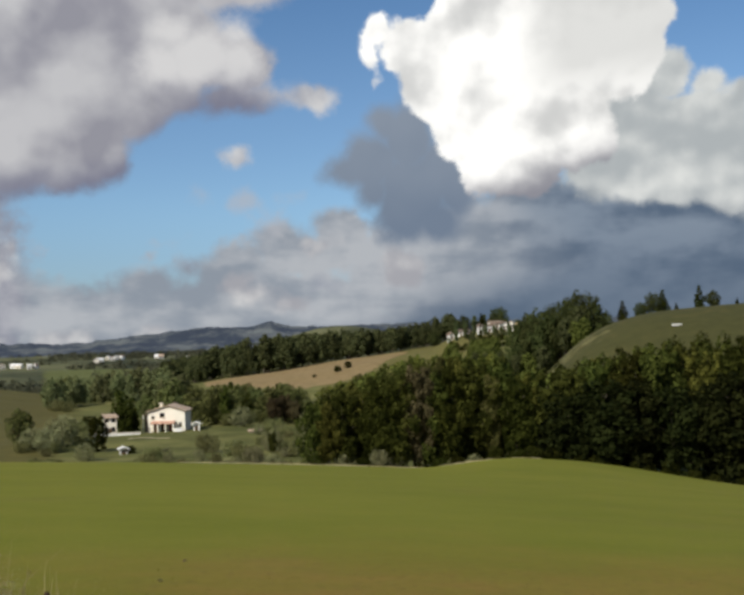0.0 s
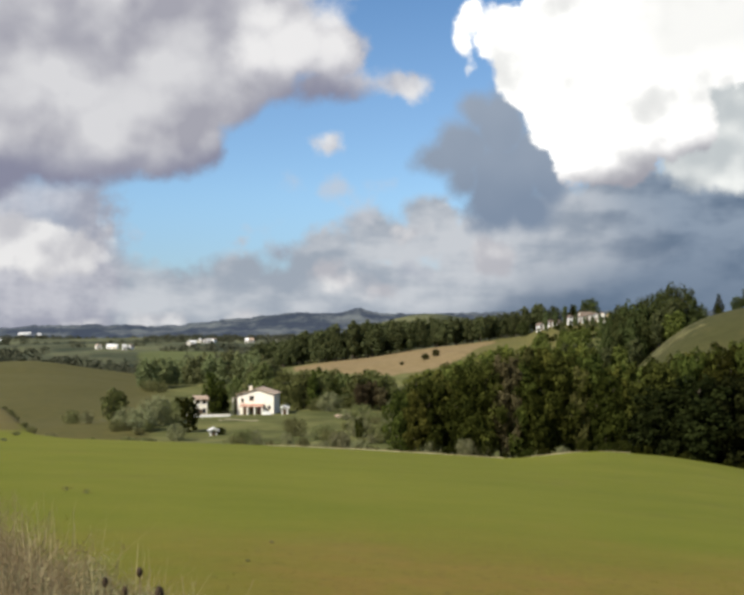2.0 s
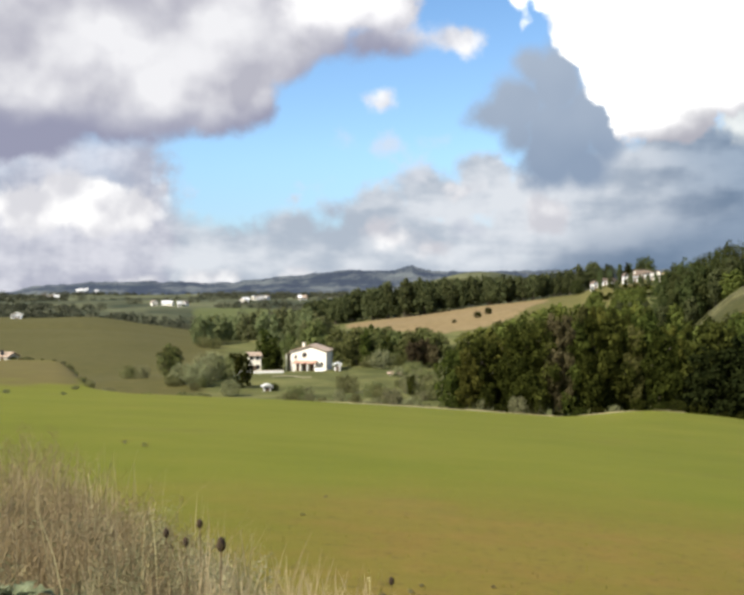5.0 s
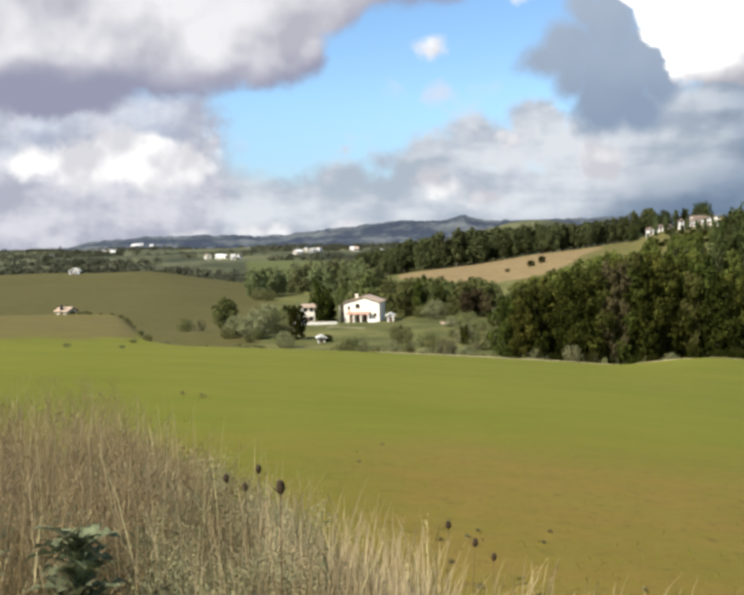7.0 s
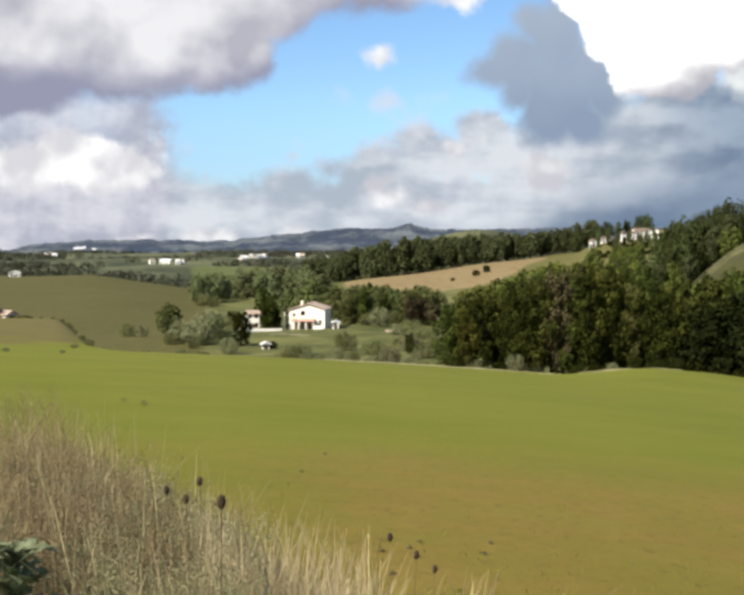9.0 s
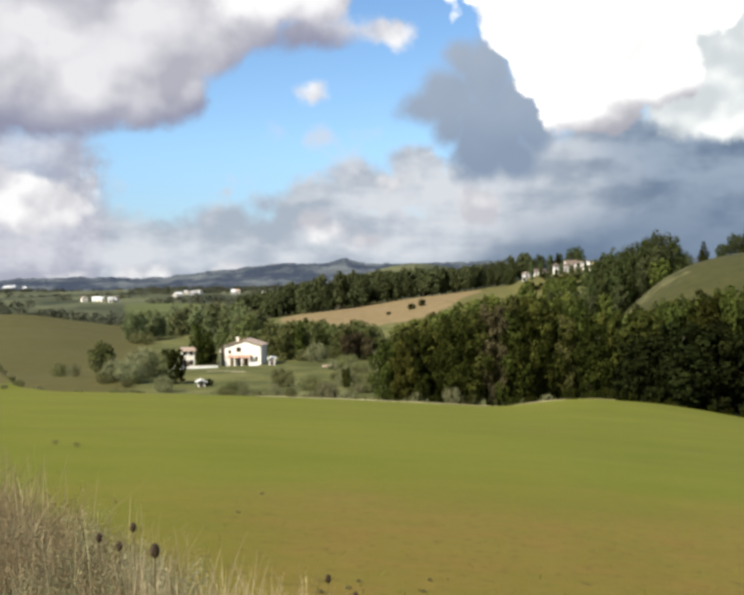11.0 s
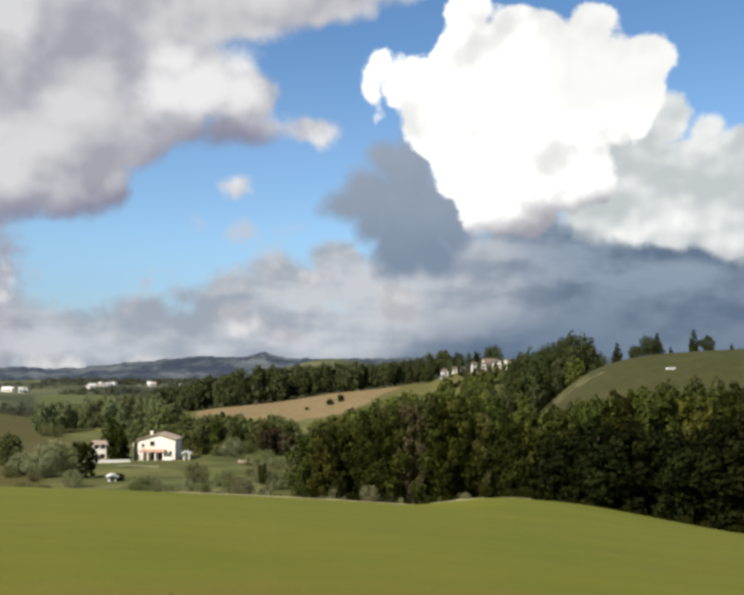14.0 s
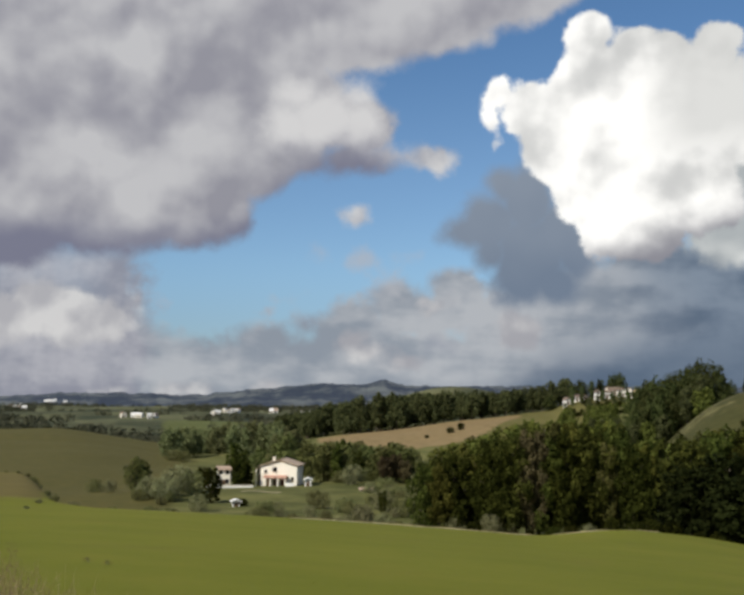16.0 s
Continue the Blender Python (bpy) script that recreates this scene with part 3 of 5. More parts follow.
def build_far_hills():
    """Blue range at the end of the valley, its haze put in as a faint glow."""
    a = np.linspace(-48, 48, 900)
    d = np.linspace(0, 1, 20)
    A, D = np.meshgrid(a, d)
    R = 2600 + 700 * D
    X, Y = R * np.sin(np.radians(A)), R * np.cos(np.radians(A))
    Z = far_height(A, R)
    nb = len(a)
    i, j = np.meshgrid(np.arange(len(d) - 1), np.arange(nb - 1), indexing="ij")
    faces = np.stack([i * nb + j, i * nb + j + 1, (i + 1) * nb + j + 1, (i + 1) * nb + j], -1).reshape(-1, 4)
    mesh = raw("far_hills", np.stack([X, Y, Z], -1).reshape(-1, 3), faces)
    mesh.polygons.foreach_set("use_smooth", [True] * len(mesh.polygons))
    mat, n, b = material("hills_haze_glow", 1.0, 0.0)
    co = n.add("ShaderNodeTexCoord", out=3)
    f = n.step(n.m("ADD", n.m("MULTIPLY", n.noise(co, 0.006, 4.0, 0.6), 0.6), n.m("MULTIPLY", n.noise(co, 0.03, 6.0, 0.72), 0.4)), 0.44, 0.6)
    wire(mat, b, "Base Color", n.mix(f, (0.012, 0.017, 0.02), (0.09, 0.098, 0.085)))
    # Weak blue emission stands in for the haze before the hills.
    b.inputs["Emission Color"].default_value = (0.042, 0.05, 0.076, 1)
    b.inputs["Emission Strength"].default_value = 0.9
    return tagged(link("backdrop", mesh, mat), "distant wooded hills, blue haze put in as a faint glow", "hills", kind="structure")


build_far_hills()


# ---- trees ----
def spray_mesh(name, lobes, count, size, seed, shell=0.55):
    """A crown: many small bent leaf sprays on the outside of rounded lobes (x, y, z, rx, ry, rz)."""
    rng = np.random.default_rng(seed)
    L = np.array(lobes, float)
    weight = (L[:, 3] * L[:, 5]) ** 1.0
    pick = rng.choice(len(L), count, p=weight / weight.sum())
    d = rng.normal(size=(count, 3))
    d /= np.linalg.norm(d, axis=1)[:, None]
    rad = shell + (1.06 - shell) * rng.random(count) ** 0.6
    c = L[pick, :3] + d * L[pick, 3:] * rad[:, None]
    nrm = d + rng.normal(size=(count, 3)) * 0.38
    nrm /= np.linalg.norm(nrm, axis=1)[:, None]
    t = np.cross(nrm, rng.normal(size=(count, 3)))
    t /= np.linalg.norm(t, axis=1)[:, None]
    b = np.cross(nrm, t)
    s = size * rng.uniform(0.55, 1.35, count)[:, None]
    v = np.stack([c - t * s * 0.6, c - b * s * 0.4 + nrm * s * 0.12, c + t * s * 0.6 - nrm * s * 0.1, c + b * s * 0.4 + nrm * s * 0.12], 1)
    return raw(name, v.reshape(-1, 3), np.arange(count * 4).reshape(-1, 4))


def limb(bm, a, b, ra, rb, sides=7):
    a, b = Vector(a), Vector(b)
    q = (b - a).to_track_quat("Z", "Y").to_matrix().to_4x4()
    bmesh.ops.create_cone(bm, cap_ends=True, segments=sides, radius1=ra, radius2=rb, depth=(b - a).length, matrix=Matrix.Translation((a + b) / 2) @ q)


def make_tree(form, tall, wide, leaf, seed, count, size, low=0.16, n_lobes=24):
    """A tree as an Empty with a trunk and limbs, and a crown of separate leafy boughs."""
    rng = random.Random(seed)
    lobes = []
    for i in range(n_lobes):
        h = low + (0.93 - low) * (i + rng.random()) / n_lobes
        if form == "spire":
            prof = max(0.12, 1 - h) * 0.9
        elif form == "column":
            prof = 0.5 + 0.4 * math.sin(math.pi * h)
        else:
            prof = math.sin(math.pi * min(1, 0.14 + h * 0.84)) ** 0.7
        ang = i * 2.4 + rng.uniform(-0.5, 0.5)
        off = prof * wide * 0.5 * (rng.uniform(0.55, 0.9) if i % 4 else 0.2)
        rr = wide * 0.5 * prof * rng.uniform(0.24, 0.42) + 0.04 * wide
        lobes.append((off * math.cos(ang), off * math.sin(ang), h * tall, rr, rr, min(rr * rng.uniform(0.8, 1.6), (1 - h) * tall + 0.06 * tall)))
        for k in range(2):
            t, q = ang + rng.uniform(-0.7, 0.7), rng.uniform(0.3, 0.5)
            lobes.append((off * math.cos(ang) + rr * 0.8 * math.cos(t), off * math.sin(ang) + rr * 0.8 * math.sin(t), h * tall + rr * rng.uniform(-0.2, 0.75), rr * q, rr * q, rr * q))
    root = new("tree")
    bm = bmesh.new()
    lean = Vector((rng.uniform(-0.3, 0.3), rng.uniform(-0.3, 0.3), tall * 0.3))
    limb(bm, (0, 0, -0.6), lean, tall * 0.022, tall * 0.016)
    limb(bm, lean, (lean.x * 1.5, lean.y * 1.5, tall * 0.82), tall * 0.016, tall * 0.004)
    for lo in lobes[3::9]:
        limb(bm, lean + Vector((0, 0, max(0.0, lo[2] - tall * 0.42))), lo[:3], tall * 0.008, tall * 0.003, 5)
    part("trunk", bm, BARK, root, smooth=True)
    link("crown", spray_mesh("crown", lobes, count, size, seed), leaf, root)
    return root


tree_rng = random.Random(7)
KINDS = {}


def plant(kind, bearing, dist, scale=1.0, wide=1.0, sink=0.15):
    """Stands a tree of that kind on the land; the first one is the pattern for the rest."""
    form, tall, spread, leaf, seed, count, size, low, label, cat, group = SPECIES[kind]
    x, y, z = place(bearing, dist, sink)
    if kind not in KINDS:
        KINDS[kind] = make_tree(form, tall, spread, leaf, seed, count, size, low)
        KINDS[kind].name = cat
        tagged(KINDS[kind], label, cat, group)
        ob = KINDS[kind]
    else:
        ob = copy_thing(KINDS[kind], pose(0, 0, 0))
    ob.matrix_basis = pose(x, y, z, 0, 0, tree_rng.uniform(0, 360)) @ Matrix.Diagonal((scale * wide, scale * wide, scale, 1))
    return ob


def thicket(name, kind, spots, label):
    """Many far trees of one kind, joined: rows of (bearing, distance, scale)."""
    form, tall, spread, leaf, seed, count, size, low = SPECIES[kind][:8]
    one = make_tree(form, tall, spread, leaf, seed, count, size, low)
    meshes = {c.name.split(".")[0]: c.data for c in one.children}
    joined = {}
    for key, mesh in meshes.items():
        co = np.empty(len(mesh.vertices) * 3, np.float32)
        mesh.vertices.foreach_get("co", co)
        joined[key] = (co.reshape(-1, 3), [tuple(p.vertices) for p in mesh.polygons if len(p.vertices) == 4])
    for c in list(one.children):
        bpy.data.objects.remove(c)
    bpy.data.objects.remove(one)
    out = {}
    for key, (co, quads) in joined.items():
        vs, fs = [], []
        for k, (a, d, sc) in enumerate(spots):
            t = k * 2.399
            m = np.array(((math.cos(t), -math.sin(t), 0), (math.sin(t), math.cos(t), 0), (0, 0, 1))) * sc
            vs.append(co @ m.T + np.array(place(a, d, 0.15)))
            fs.append(np.array(quads) + k * len(co))
        out[key] = raw(name, np.concatenate(vs), np.concatenate(fs))
    woods = tagged(link(name, out["crown"], leaf), label, "woods", kind="stuff")
    link("trunks", out["trunk"], BARK, woods)


EDGE, WOOD, HOUSE, RIDGE = "trees along the field edge", "wood above the stubble field", "trees round the farmhouse", "trees on the ridge"
SPECIES = {
    "oak": ("round", 15.0, 10.0, LEAF, 11, 7000, 0.48, 0.2, "broad green oak at the edge of the field", "tree", EDGE),
    "elm": ("round", 16.0, 7.0, LEAF_OLIVE, 12, 7500, 0.43, 0.2, "yellowish-green elm at the edge of the field", "tree", EDGE),
    "birch": ("column", 15.0, 6.0, LEAF_SOFT, 27, 6500, 0.4, 0.16, "slender pale green birch in the field-edge clump", "tree", EDGE),
    "dark": ("round", 15.0, 9.0, LEAF_DARK, 13, 6500, 0.48, 0.18, "dark green dense tree at the edge of the field", "tree", EDGE),
    "rust": ("column", 13.0, 6.5, LEAF_RUST, 14, 6000, 0.42, 0.16, "tree with rust-brown turning leaves in the clump", "tree", EDGE),
    "shade": ("round", 15.0, 9.0, LEAF_SHADED, 24, 5000, 0.55, 0.1, "almost black evergreen oak at the field edge", "tree", EDGE),
    "slope": ("round", 12.0, 8.5, LEAF_SLOPE, 28, 1800, 0.72, 0.06, "sunlit yellow-green tree on the slope behind the clump", "tree", "trees on the slope below the hamlet"),
    "bush": ("round", 4.0, 5.0, LEAF_DARK, 15, 1500, 0.35, 0.02, "low dark green bush at the foot of the trees", "bush", EDGE),
    "wood": ("round", 15.0, 10.0, LEAF_WOOD_HAZE, 16, 1700, 0.85, 0.2, "dark green tree of the wood above stubble", "tree", WOOD),
    "wood2": ("column", 16.0, 8.0, LEAF_WOOD_HAZE, 17, 1700, 0.82, 0.2, "tall green tree of the wood above stubble", "tree", WOOD),
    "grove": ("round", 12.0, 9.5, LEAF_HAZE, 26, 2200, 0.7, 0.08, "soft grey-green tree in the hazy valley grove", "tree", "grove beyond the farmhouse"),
    "garden": ("round", 12.0, 8.5, LEAF_GARDEN, 18, 2400, 0.6, 0.08, "leafy green tree near the farmhouse", "tree", HOUSE),
    "garden2": ("column", 13.0, 5.5, LEAF, 19, 2200, 0.55, 0.05, "tall dark tree near the farmhouse", "tree", HOUSE),
    "yew": ("column", 8.0, 4.0, LEAF_DARK, 25, 1600, 0.45, 0.03, "dark bushy yew between farmhouse and annex", "tree", HOUSE),
    "shrub": ("round", 4.5, 6.0, LEAF_SHRUB, 20, 1700, 0.33, 0.02, "olive-green shrub in the valley grass", "bush", HOUSE),
    "silver": ("round", 5.5, 6.0, LEAF_GREY, 21, 2000, 0.32, 0.03, "silvery grey-green bush in the valley", "bush", HOUSE),
    "ridge": ("round", 14.0, 12.0, LEAF_RIDGE, 22, 5200, 0.55, 0.05, "large dark tree on the ridge against the sky", "tree", RIDGE),
    "spire": ("spire", 10.0, 6.5, LEAF_DARK, 23, 1500, 0.5, 0.04, "dark pointed conifer on the ridge", "tree", RIDGE),
}
R_ = tree_rng.uniform
# the clump on the far edge of the crop: a front row, pale bushes at its foot, and sunlit trees rising behind


def grow(kind, a, d, top, wide=1.0):
    """Plants a tree whose tip reaches that elevation, in degrees, from the verge."""
    tall = EYE + d * math.tan(radians(top)) - place(a, d)[2]
    sc = max(0.15, tall / (SPECIES[kind][1] * 0.98))
    return plant(kind, a, d, sc, wide / max(0.6, sc) ** 0.5)


FRONT = ((4.0, 4.6, 6.0, 7.2, 8.5, 9.6, 10.6, 12.0, 13.5, 15.0, 16.2, 17.2, 18.0, 19.4, 21.7, 30.0), (-3.6, -2.6, -2.5, -2.0, -1.5, -1.2, -1.0, -0.9, -0.9, -1.2, -1.7, -2.5, -2.1, -1.7, -1.5, -1.4))
BEHIND = ((5.0, 6.0, 7.2, 8.5, 9.6, 10.4, 11.7, 13.0, 14.7, 15.4, 16.2, 17.2, 18.2, 19.4, 21.7, 24.0, 30.0), (-2.6, -2.5, -1.8, -1.3, -0.75, -0.35, -0.05, -0.15, -0.2, -0.7, -1.2, -1.9, -1.4, -0.5, 0.0, 0.15, 0.2))
a = 4.5
while a < 30:
    # Towards the right the near-black leaf kind carries the shade in its colour.
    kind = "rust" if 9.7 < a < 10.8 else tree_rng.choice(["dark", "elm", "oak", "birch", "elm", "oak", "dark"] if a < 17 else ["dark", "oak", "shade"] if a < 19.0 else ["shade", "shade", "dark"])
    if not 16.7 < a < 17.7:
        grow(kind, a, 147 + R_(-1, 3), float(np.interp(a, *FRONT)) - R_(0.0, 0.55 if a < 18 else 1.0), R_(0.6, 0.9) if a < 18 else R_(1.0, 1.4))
    a += R_(0.8, 1.35) if a < 18 else R_(1.3, 2.1)
for dist, gap in ((158, 1.25), (170, 1.4)):
    a = 5.4
    while a < 30:
        kind = tree_rng.choice(["elm", "oak", "birch", "elm"] if a < 16.5 else ["oak", "dark", "oak"] if a < 19.5 else ["elm", "oak", "dark", "elm"])
        if not 16.8 < a < 17.9:
            grow(kind, a, dist + R_(-3, 4), float(np.interp(a, *BEHIND)) - R_(0.0, 0.4) - (0.25 if dist < 165 else 0.0), R_(0.7, 0.95))
        a += gap * R_(0.75, 1.15)
for i in range(24):
    plant("silver" if i in (2, 4, 5, 9) else "bush", 4.2 + i * 1.05 + R_(-0.3, 0.3), 144 + R_(-1, 2), R_(0.25, 0.55))
plant("silver", 17.3, 160, 1.1)
plant("silver", 17.1, 156, 0.8)
for i in range(7):
    grow("slope" if i % 2 else "garden2", 16.5 + 0.3 * i, R_(205, 300), -1.45 - R_(0.0, 0.3), 0.9)
# yellowing trees along the foot of the stubble
a = 4.6
while a < 10.6:
    grow(tree_rng.choice(["slope", "slope", "rust", "garden"]) if a < 7 else "slope", a, R_(300, 360), float(np.interp(a, (4.6, 5.1, 7.2, 10.0, 10.6), (-2.7, -2.2, -1.4, -0.5, -0.3))) - R_(0.0, 0.45), R_(0.9, 1.2))
    a += R_(0.28, 0.5)
# sunlit trees on the slope between clump and hamlet
for i in range(46):
    a = R_(9.8, 16.8)
    plant(tree_rng.choice(["slope", "slope", "slope", "garden2"]), a, R_(200, 345), R_(0.6, 0.95))
far_slope, wood_tall = [], []


def capped(a, d, sc):
    """Keeps a slope tree below the hamlet's doorsteps."""
    return a, d, sc if a > 16.3 else max(0.12, min(sc, (EYE + d * math.tan(radians(0.5)) - place(a, d)[2]) / 13))



for i in range(24):
    far_slope.append(capped(R_(11.2, 14.8), R_(372, 440), R_(0.55, 0.85)))
for i in range(64):
    a = R_(13.4, 19.6)
    (far_slope if i % 3 else wood_tall).append(capped(a, R_(380, 490), R_(0.5, 0.8) if a < 16.5 else R_(0.7, 1.0)))
thicket("hill_trees", "slope", far_slope, "sunlit green trees covering the slope below the hamlet")
# wood above the stubble
wood_round = []
for i in range(130):
    a = R_(-3.6, 12.5)
    (wood_round if i % 3 else wood_tall).append((a, 562 + abs(tree_rng.gauss(0, 40)), R_(0.85, 1.15) * (0.9 + 0.3 * float(ease(-3, 1, a)) - 0.32 * float(ease(3.0, 9, a)))))
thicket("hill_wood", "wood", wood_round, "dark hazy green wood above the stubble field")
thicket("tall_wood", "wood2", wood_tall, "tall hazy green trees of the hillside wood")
# round the house
for a, d, k, s in ((-6.0, 300, "garden2", 0.9), (-5.5, 297, "garden2", 0.75), (-5.75, 281, "yew", 1.0), (-5.3, 284, "yew", 0.85), (-7.75, 280, "yew", 0.7), (-8.75, 470, "garden", 1.0), (-9.4, 520, "grove", 0.8), (-7.9, 490, "grove", 1.0), (-6.9, 470, "grove", 1.1), (-6.3, 480, "grove", 1.2), (-5.8, 455, "grove", 1.1),
                   (-5.1, 470, "grove", 1.2), (-4.4, 455, "grove", 1.1), (-3.7, 440, "grove", 1.1), (-2.9, 430, "grove", 1.0), (-4.6, 340, "garden", 0.75), (-3.2, 340, "garden", 1.1), (-2.0, 325, "garden", 1.0), (-0.9, 300, "garden", 0.95), (0.2, 305, "garden", 0.9), (1.2, 310, "garden", 0.85),
                   (2.9, 300, "garden", 0.8), (3.6, 305, "garden", 0.75)):
    plant(k, a, d, s * R_(0.95, 1.05))
for a, d, k, s in ((-11.2, 262, "garden", 0.75), (-10.9, 268, "garden2", 0.6), (-10.6, 245, "silver", 0.9), (-9.2, 248, "silver", 1.1),
                   (-8.4, 255, "shrub", 1.2), (-8.9, 258, "silver", 1.2), (-9.7, 240, "silver", 1.0), (-7.2, 238, "yew", 1.05), (-7.9, 222, "silver", 0.7), (-1.4, 225, "shrub", 0.9), (2.2, 215, "garden2", 0.35),
                   (3.4, 205, "shrub", 0.9), (0.5, 285, "silver", 1.0), (-13.4, 270, "shrub", 0.8), (-12.6, 265, "silver", 0.6)):
    plant(k, a, d, s * R_(0.95, 1.05))
for i in range(60):
    a = R_(-15.5, 4.5)
    if not -6.8 < a < -4.9:
        plant(tree_rng.choice(["shrub", "shrub", "silver"]), a, R_(166, 215), R_(0.35, 0.8))
for i in range(16):
    plant(tree_rng.choice(["shrub", "silver", "shrub"]), R_(1.2, 5.0), R_(205, 300), R_(0.5, 0.95))
for i in range(34):
    plant(tree_rng.choice(["garden", "garden", "garden2", "shrub"]), R_(-1.4, 3.7), R_(292, 335), R_(0.6, 0.92))
for i in range(11):
    plant(tree_rng.choice(["shrub", "silver", "shrub"]), R_(-12.5, -7.6), R_(226, 275), R_(0.35, 0.75))
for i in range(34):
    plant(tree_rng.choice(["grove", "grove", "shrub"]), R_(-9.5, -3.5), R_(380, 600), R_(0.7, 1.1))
for i in range(26):
    a = -19.5 + 4.3 * R_(0, 1) ** 1.4
    plant("shrub", a, float(edge_of(a)) + R_(0, 3), R_(0.1, 0.22), R_(1.0, 1.8))
for i in range(7):
    plant("shrub", R_(-15.3, -8.3), R_(190, 226), R_(0.25, 0.5))
for a, d, s in ((2.3, 288, 0.6), (2.9, 290, 0.66), (3.5, 287, 0.55)):
    plant("rust", a, d, s)
for a, d, s in ((5.9, 478, 0.7), (6.5, 486, 0.8), (4.6, 470, 0.4)):
    plant("bush", a, d, s)
# small trees between the hamlet's houses
for i in range(9):
    plant(tree_rng.choice(["wood", "wood2"]), 12.1 + 0.45 * i + R_(-0.1, 0.1), R_(500, 507), R_(0.12, 0.24))
for i in range(24):
    plant("bush", 11.8 + 0.19 * i + R_(-0.1, 0.1), R_(462, 500), R_(0.3, 0.7), R_(0.8, 1.5))
for i in range(6):
    plant("wood2", 12.6 + 0.5 * i, R_(535, 545), R_(0.4, 0.55))
for a in (12.6, 13.1, 13.6, 14.2, 14.7, 15.1, 15.5, 16.3):
    plant("wood2", a, 503, R_(0.3, 0.42), 0.8)
# ridge line
for a, top, wide in ((19.5, 2.7, 0.75), (18.95, 2.45, 0.6), (20.1, 2.2, 0.55), (18.4, 2.15, 0.6), (17.8, 1.95, 0.65), (17.2, 1.75, 0.65), (16.6, 1.5, 0.65), (16.1, 1.25, 0.6), (20.7, 1.65, 0.5)):
    grow("ridge", a, 402 + 5 * R_(0, 1), top, wide * 1.3)
for a, d, k, s in ((21.7, 350, "spire", 0.75), (23.3, 345, "ridge", 0.5),
                   (23.8, 345, "spire", 0.8), (22.6, 350, "ridge", 0.35), (24.5, 345, "spire", 0.3), (25.7, 345, "spire", 0.8), (26.4, 345, "ridge", 0.38), (27.6, 345, "spire", 0.25),
                   (14.0, 540, "spire", 1.0), (13.0, 545, "ridge", 0.7), (15.0, 545, "ridge", 0.8), (11.4, 560, "ridge", 0.6)):
    plant(k, a, d, s)


def far_woods():
    """Scattered woods and hedges of the distant country."""
    rng = np.random.default_rng(31)
    lobes = []
    while len(lobes) < 2500:
        a, d = rng.uniform(-30, 16), 660 * (2700 / 660) ** rng.random()
        th, ln, wd = rng.uniform(-0.5, 0.5), rng.uniform(15, 90), rng.uniform(3, 14)
        for i in range(int(ln / 3.2)):
            u, v = rng.uniform(-ln, ln), rng.normal() * wd
            x = d * math.sin(math.radians(a)) + u * math.cos(th) - v * math.sin(th)
            y = d * math.cos(math.radians(a)) + u * math.sin(th) + v * math.cos(th)
            if ((x - 104) / 150) ** 2 + ((y - 930) / 220) ** 2 < 1:
                continue
            s = rng.uniform(2.0, 3.8) * (1 + d / 3500)
            lobes.append((x, y, float(land(x, y)) + s * 0.5, s, s, s * 0.95))
    L = lobes
    return tagged(link("distant_woods", spray_mesh("distant_woods", L, 110000, 1.7, 32, 0.5), LEAF_FAR_HAZE), "dark distant woods and hedgerows in the valley", "woods", kind="stuff")


far_woods()


# ---- buildings ----
def slab(bm, pts, thick):
    """A sloping sheet of that thickness over four corner points."""
    top = [Vector(p) for p in pts]
    nrm = (top[1] - top[0]).cross(top[3] - top[0]).normalized()
    if nrm.z < 0:
        nrm = -nrm
    vs = [bm.verts.new(p) for p in top] + [bm.verts.new(p - nrm * thick) for p in top]
    for f in ((0, 1, 2, 3), (7, 6, 5, 4), (0, 4, 5, 1), (1, 5, 6, 2), (2, 6, 7, 3), (3, 7, 4, 0)):
        bm.faces.new([vs[i] for i in f])
    bmesh.ops.recalc_face_normals(bm, faces=bm.faces)


def pierced(bm, x0, x1, y0, y1, z0, z1, holes):
    """A wall along x with openings (x0, x1, z0, z1) right through it."""
    xs = sorted({x0, x1, *[h[0] for h in holes], *[h[1] for h in holes]})
    zs = sorted({z0, z1, *[h[2] for h in holes], *[h[3] for h in holes]})
    for a, b in zip(xs, xs[1:]):
        for c, d in zip(zs, zs[1:]):
            if not any(h[0] <= (a + b) / 2 <= h[1] and h[2] <= (c + d) / 2 <= h[3] for h in holes):
                box(bm, a, b, y0, y1, c, d)
    bmesh.ops.remove_doubles(bm, verts=bm.verts, dist=0.001)


def gable(bm, x0, x1, y0, y1, z0, zr, xr):
    vs = [bm.verts.new(p) for y in (y0, y1) for p in ((x0, y, z0), (x1, y, z0), (xr, y, zr))]
    for f in ((0, 1, 2), (5, 4, 3), (0, 3, 4, 1), (1, 4, 5, 2), (2, 5, 3, 0)):
        bm.faces.new([vs[i] for i in f])


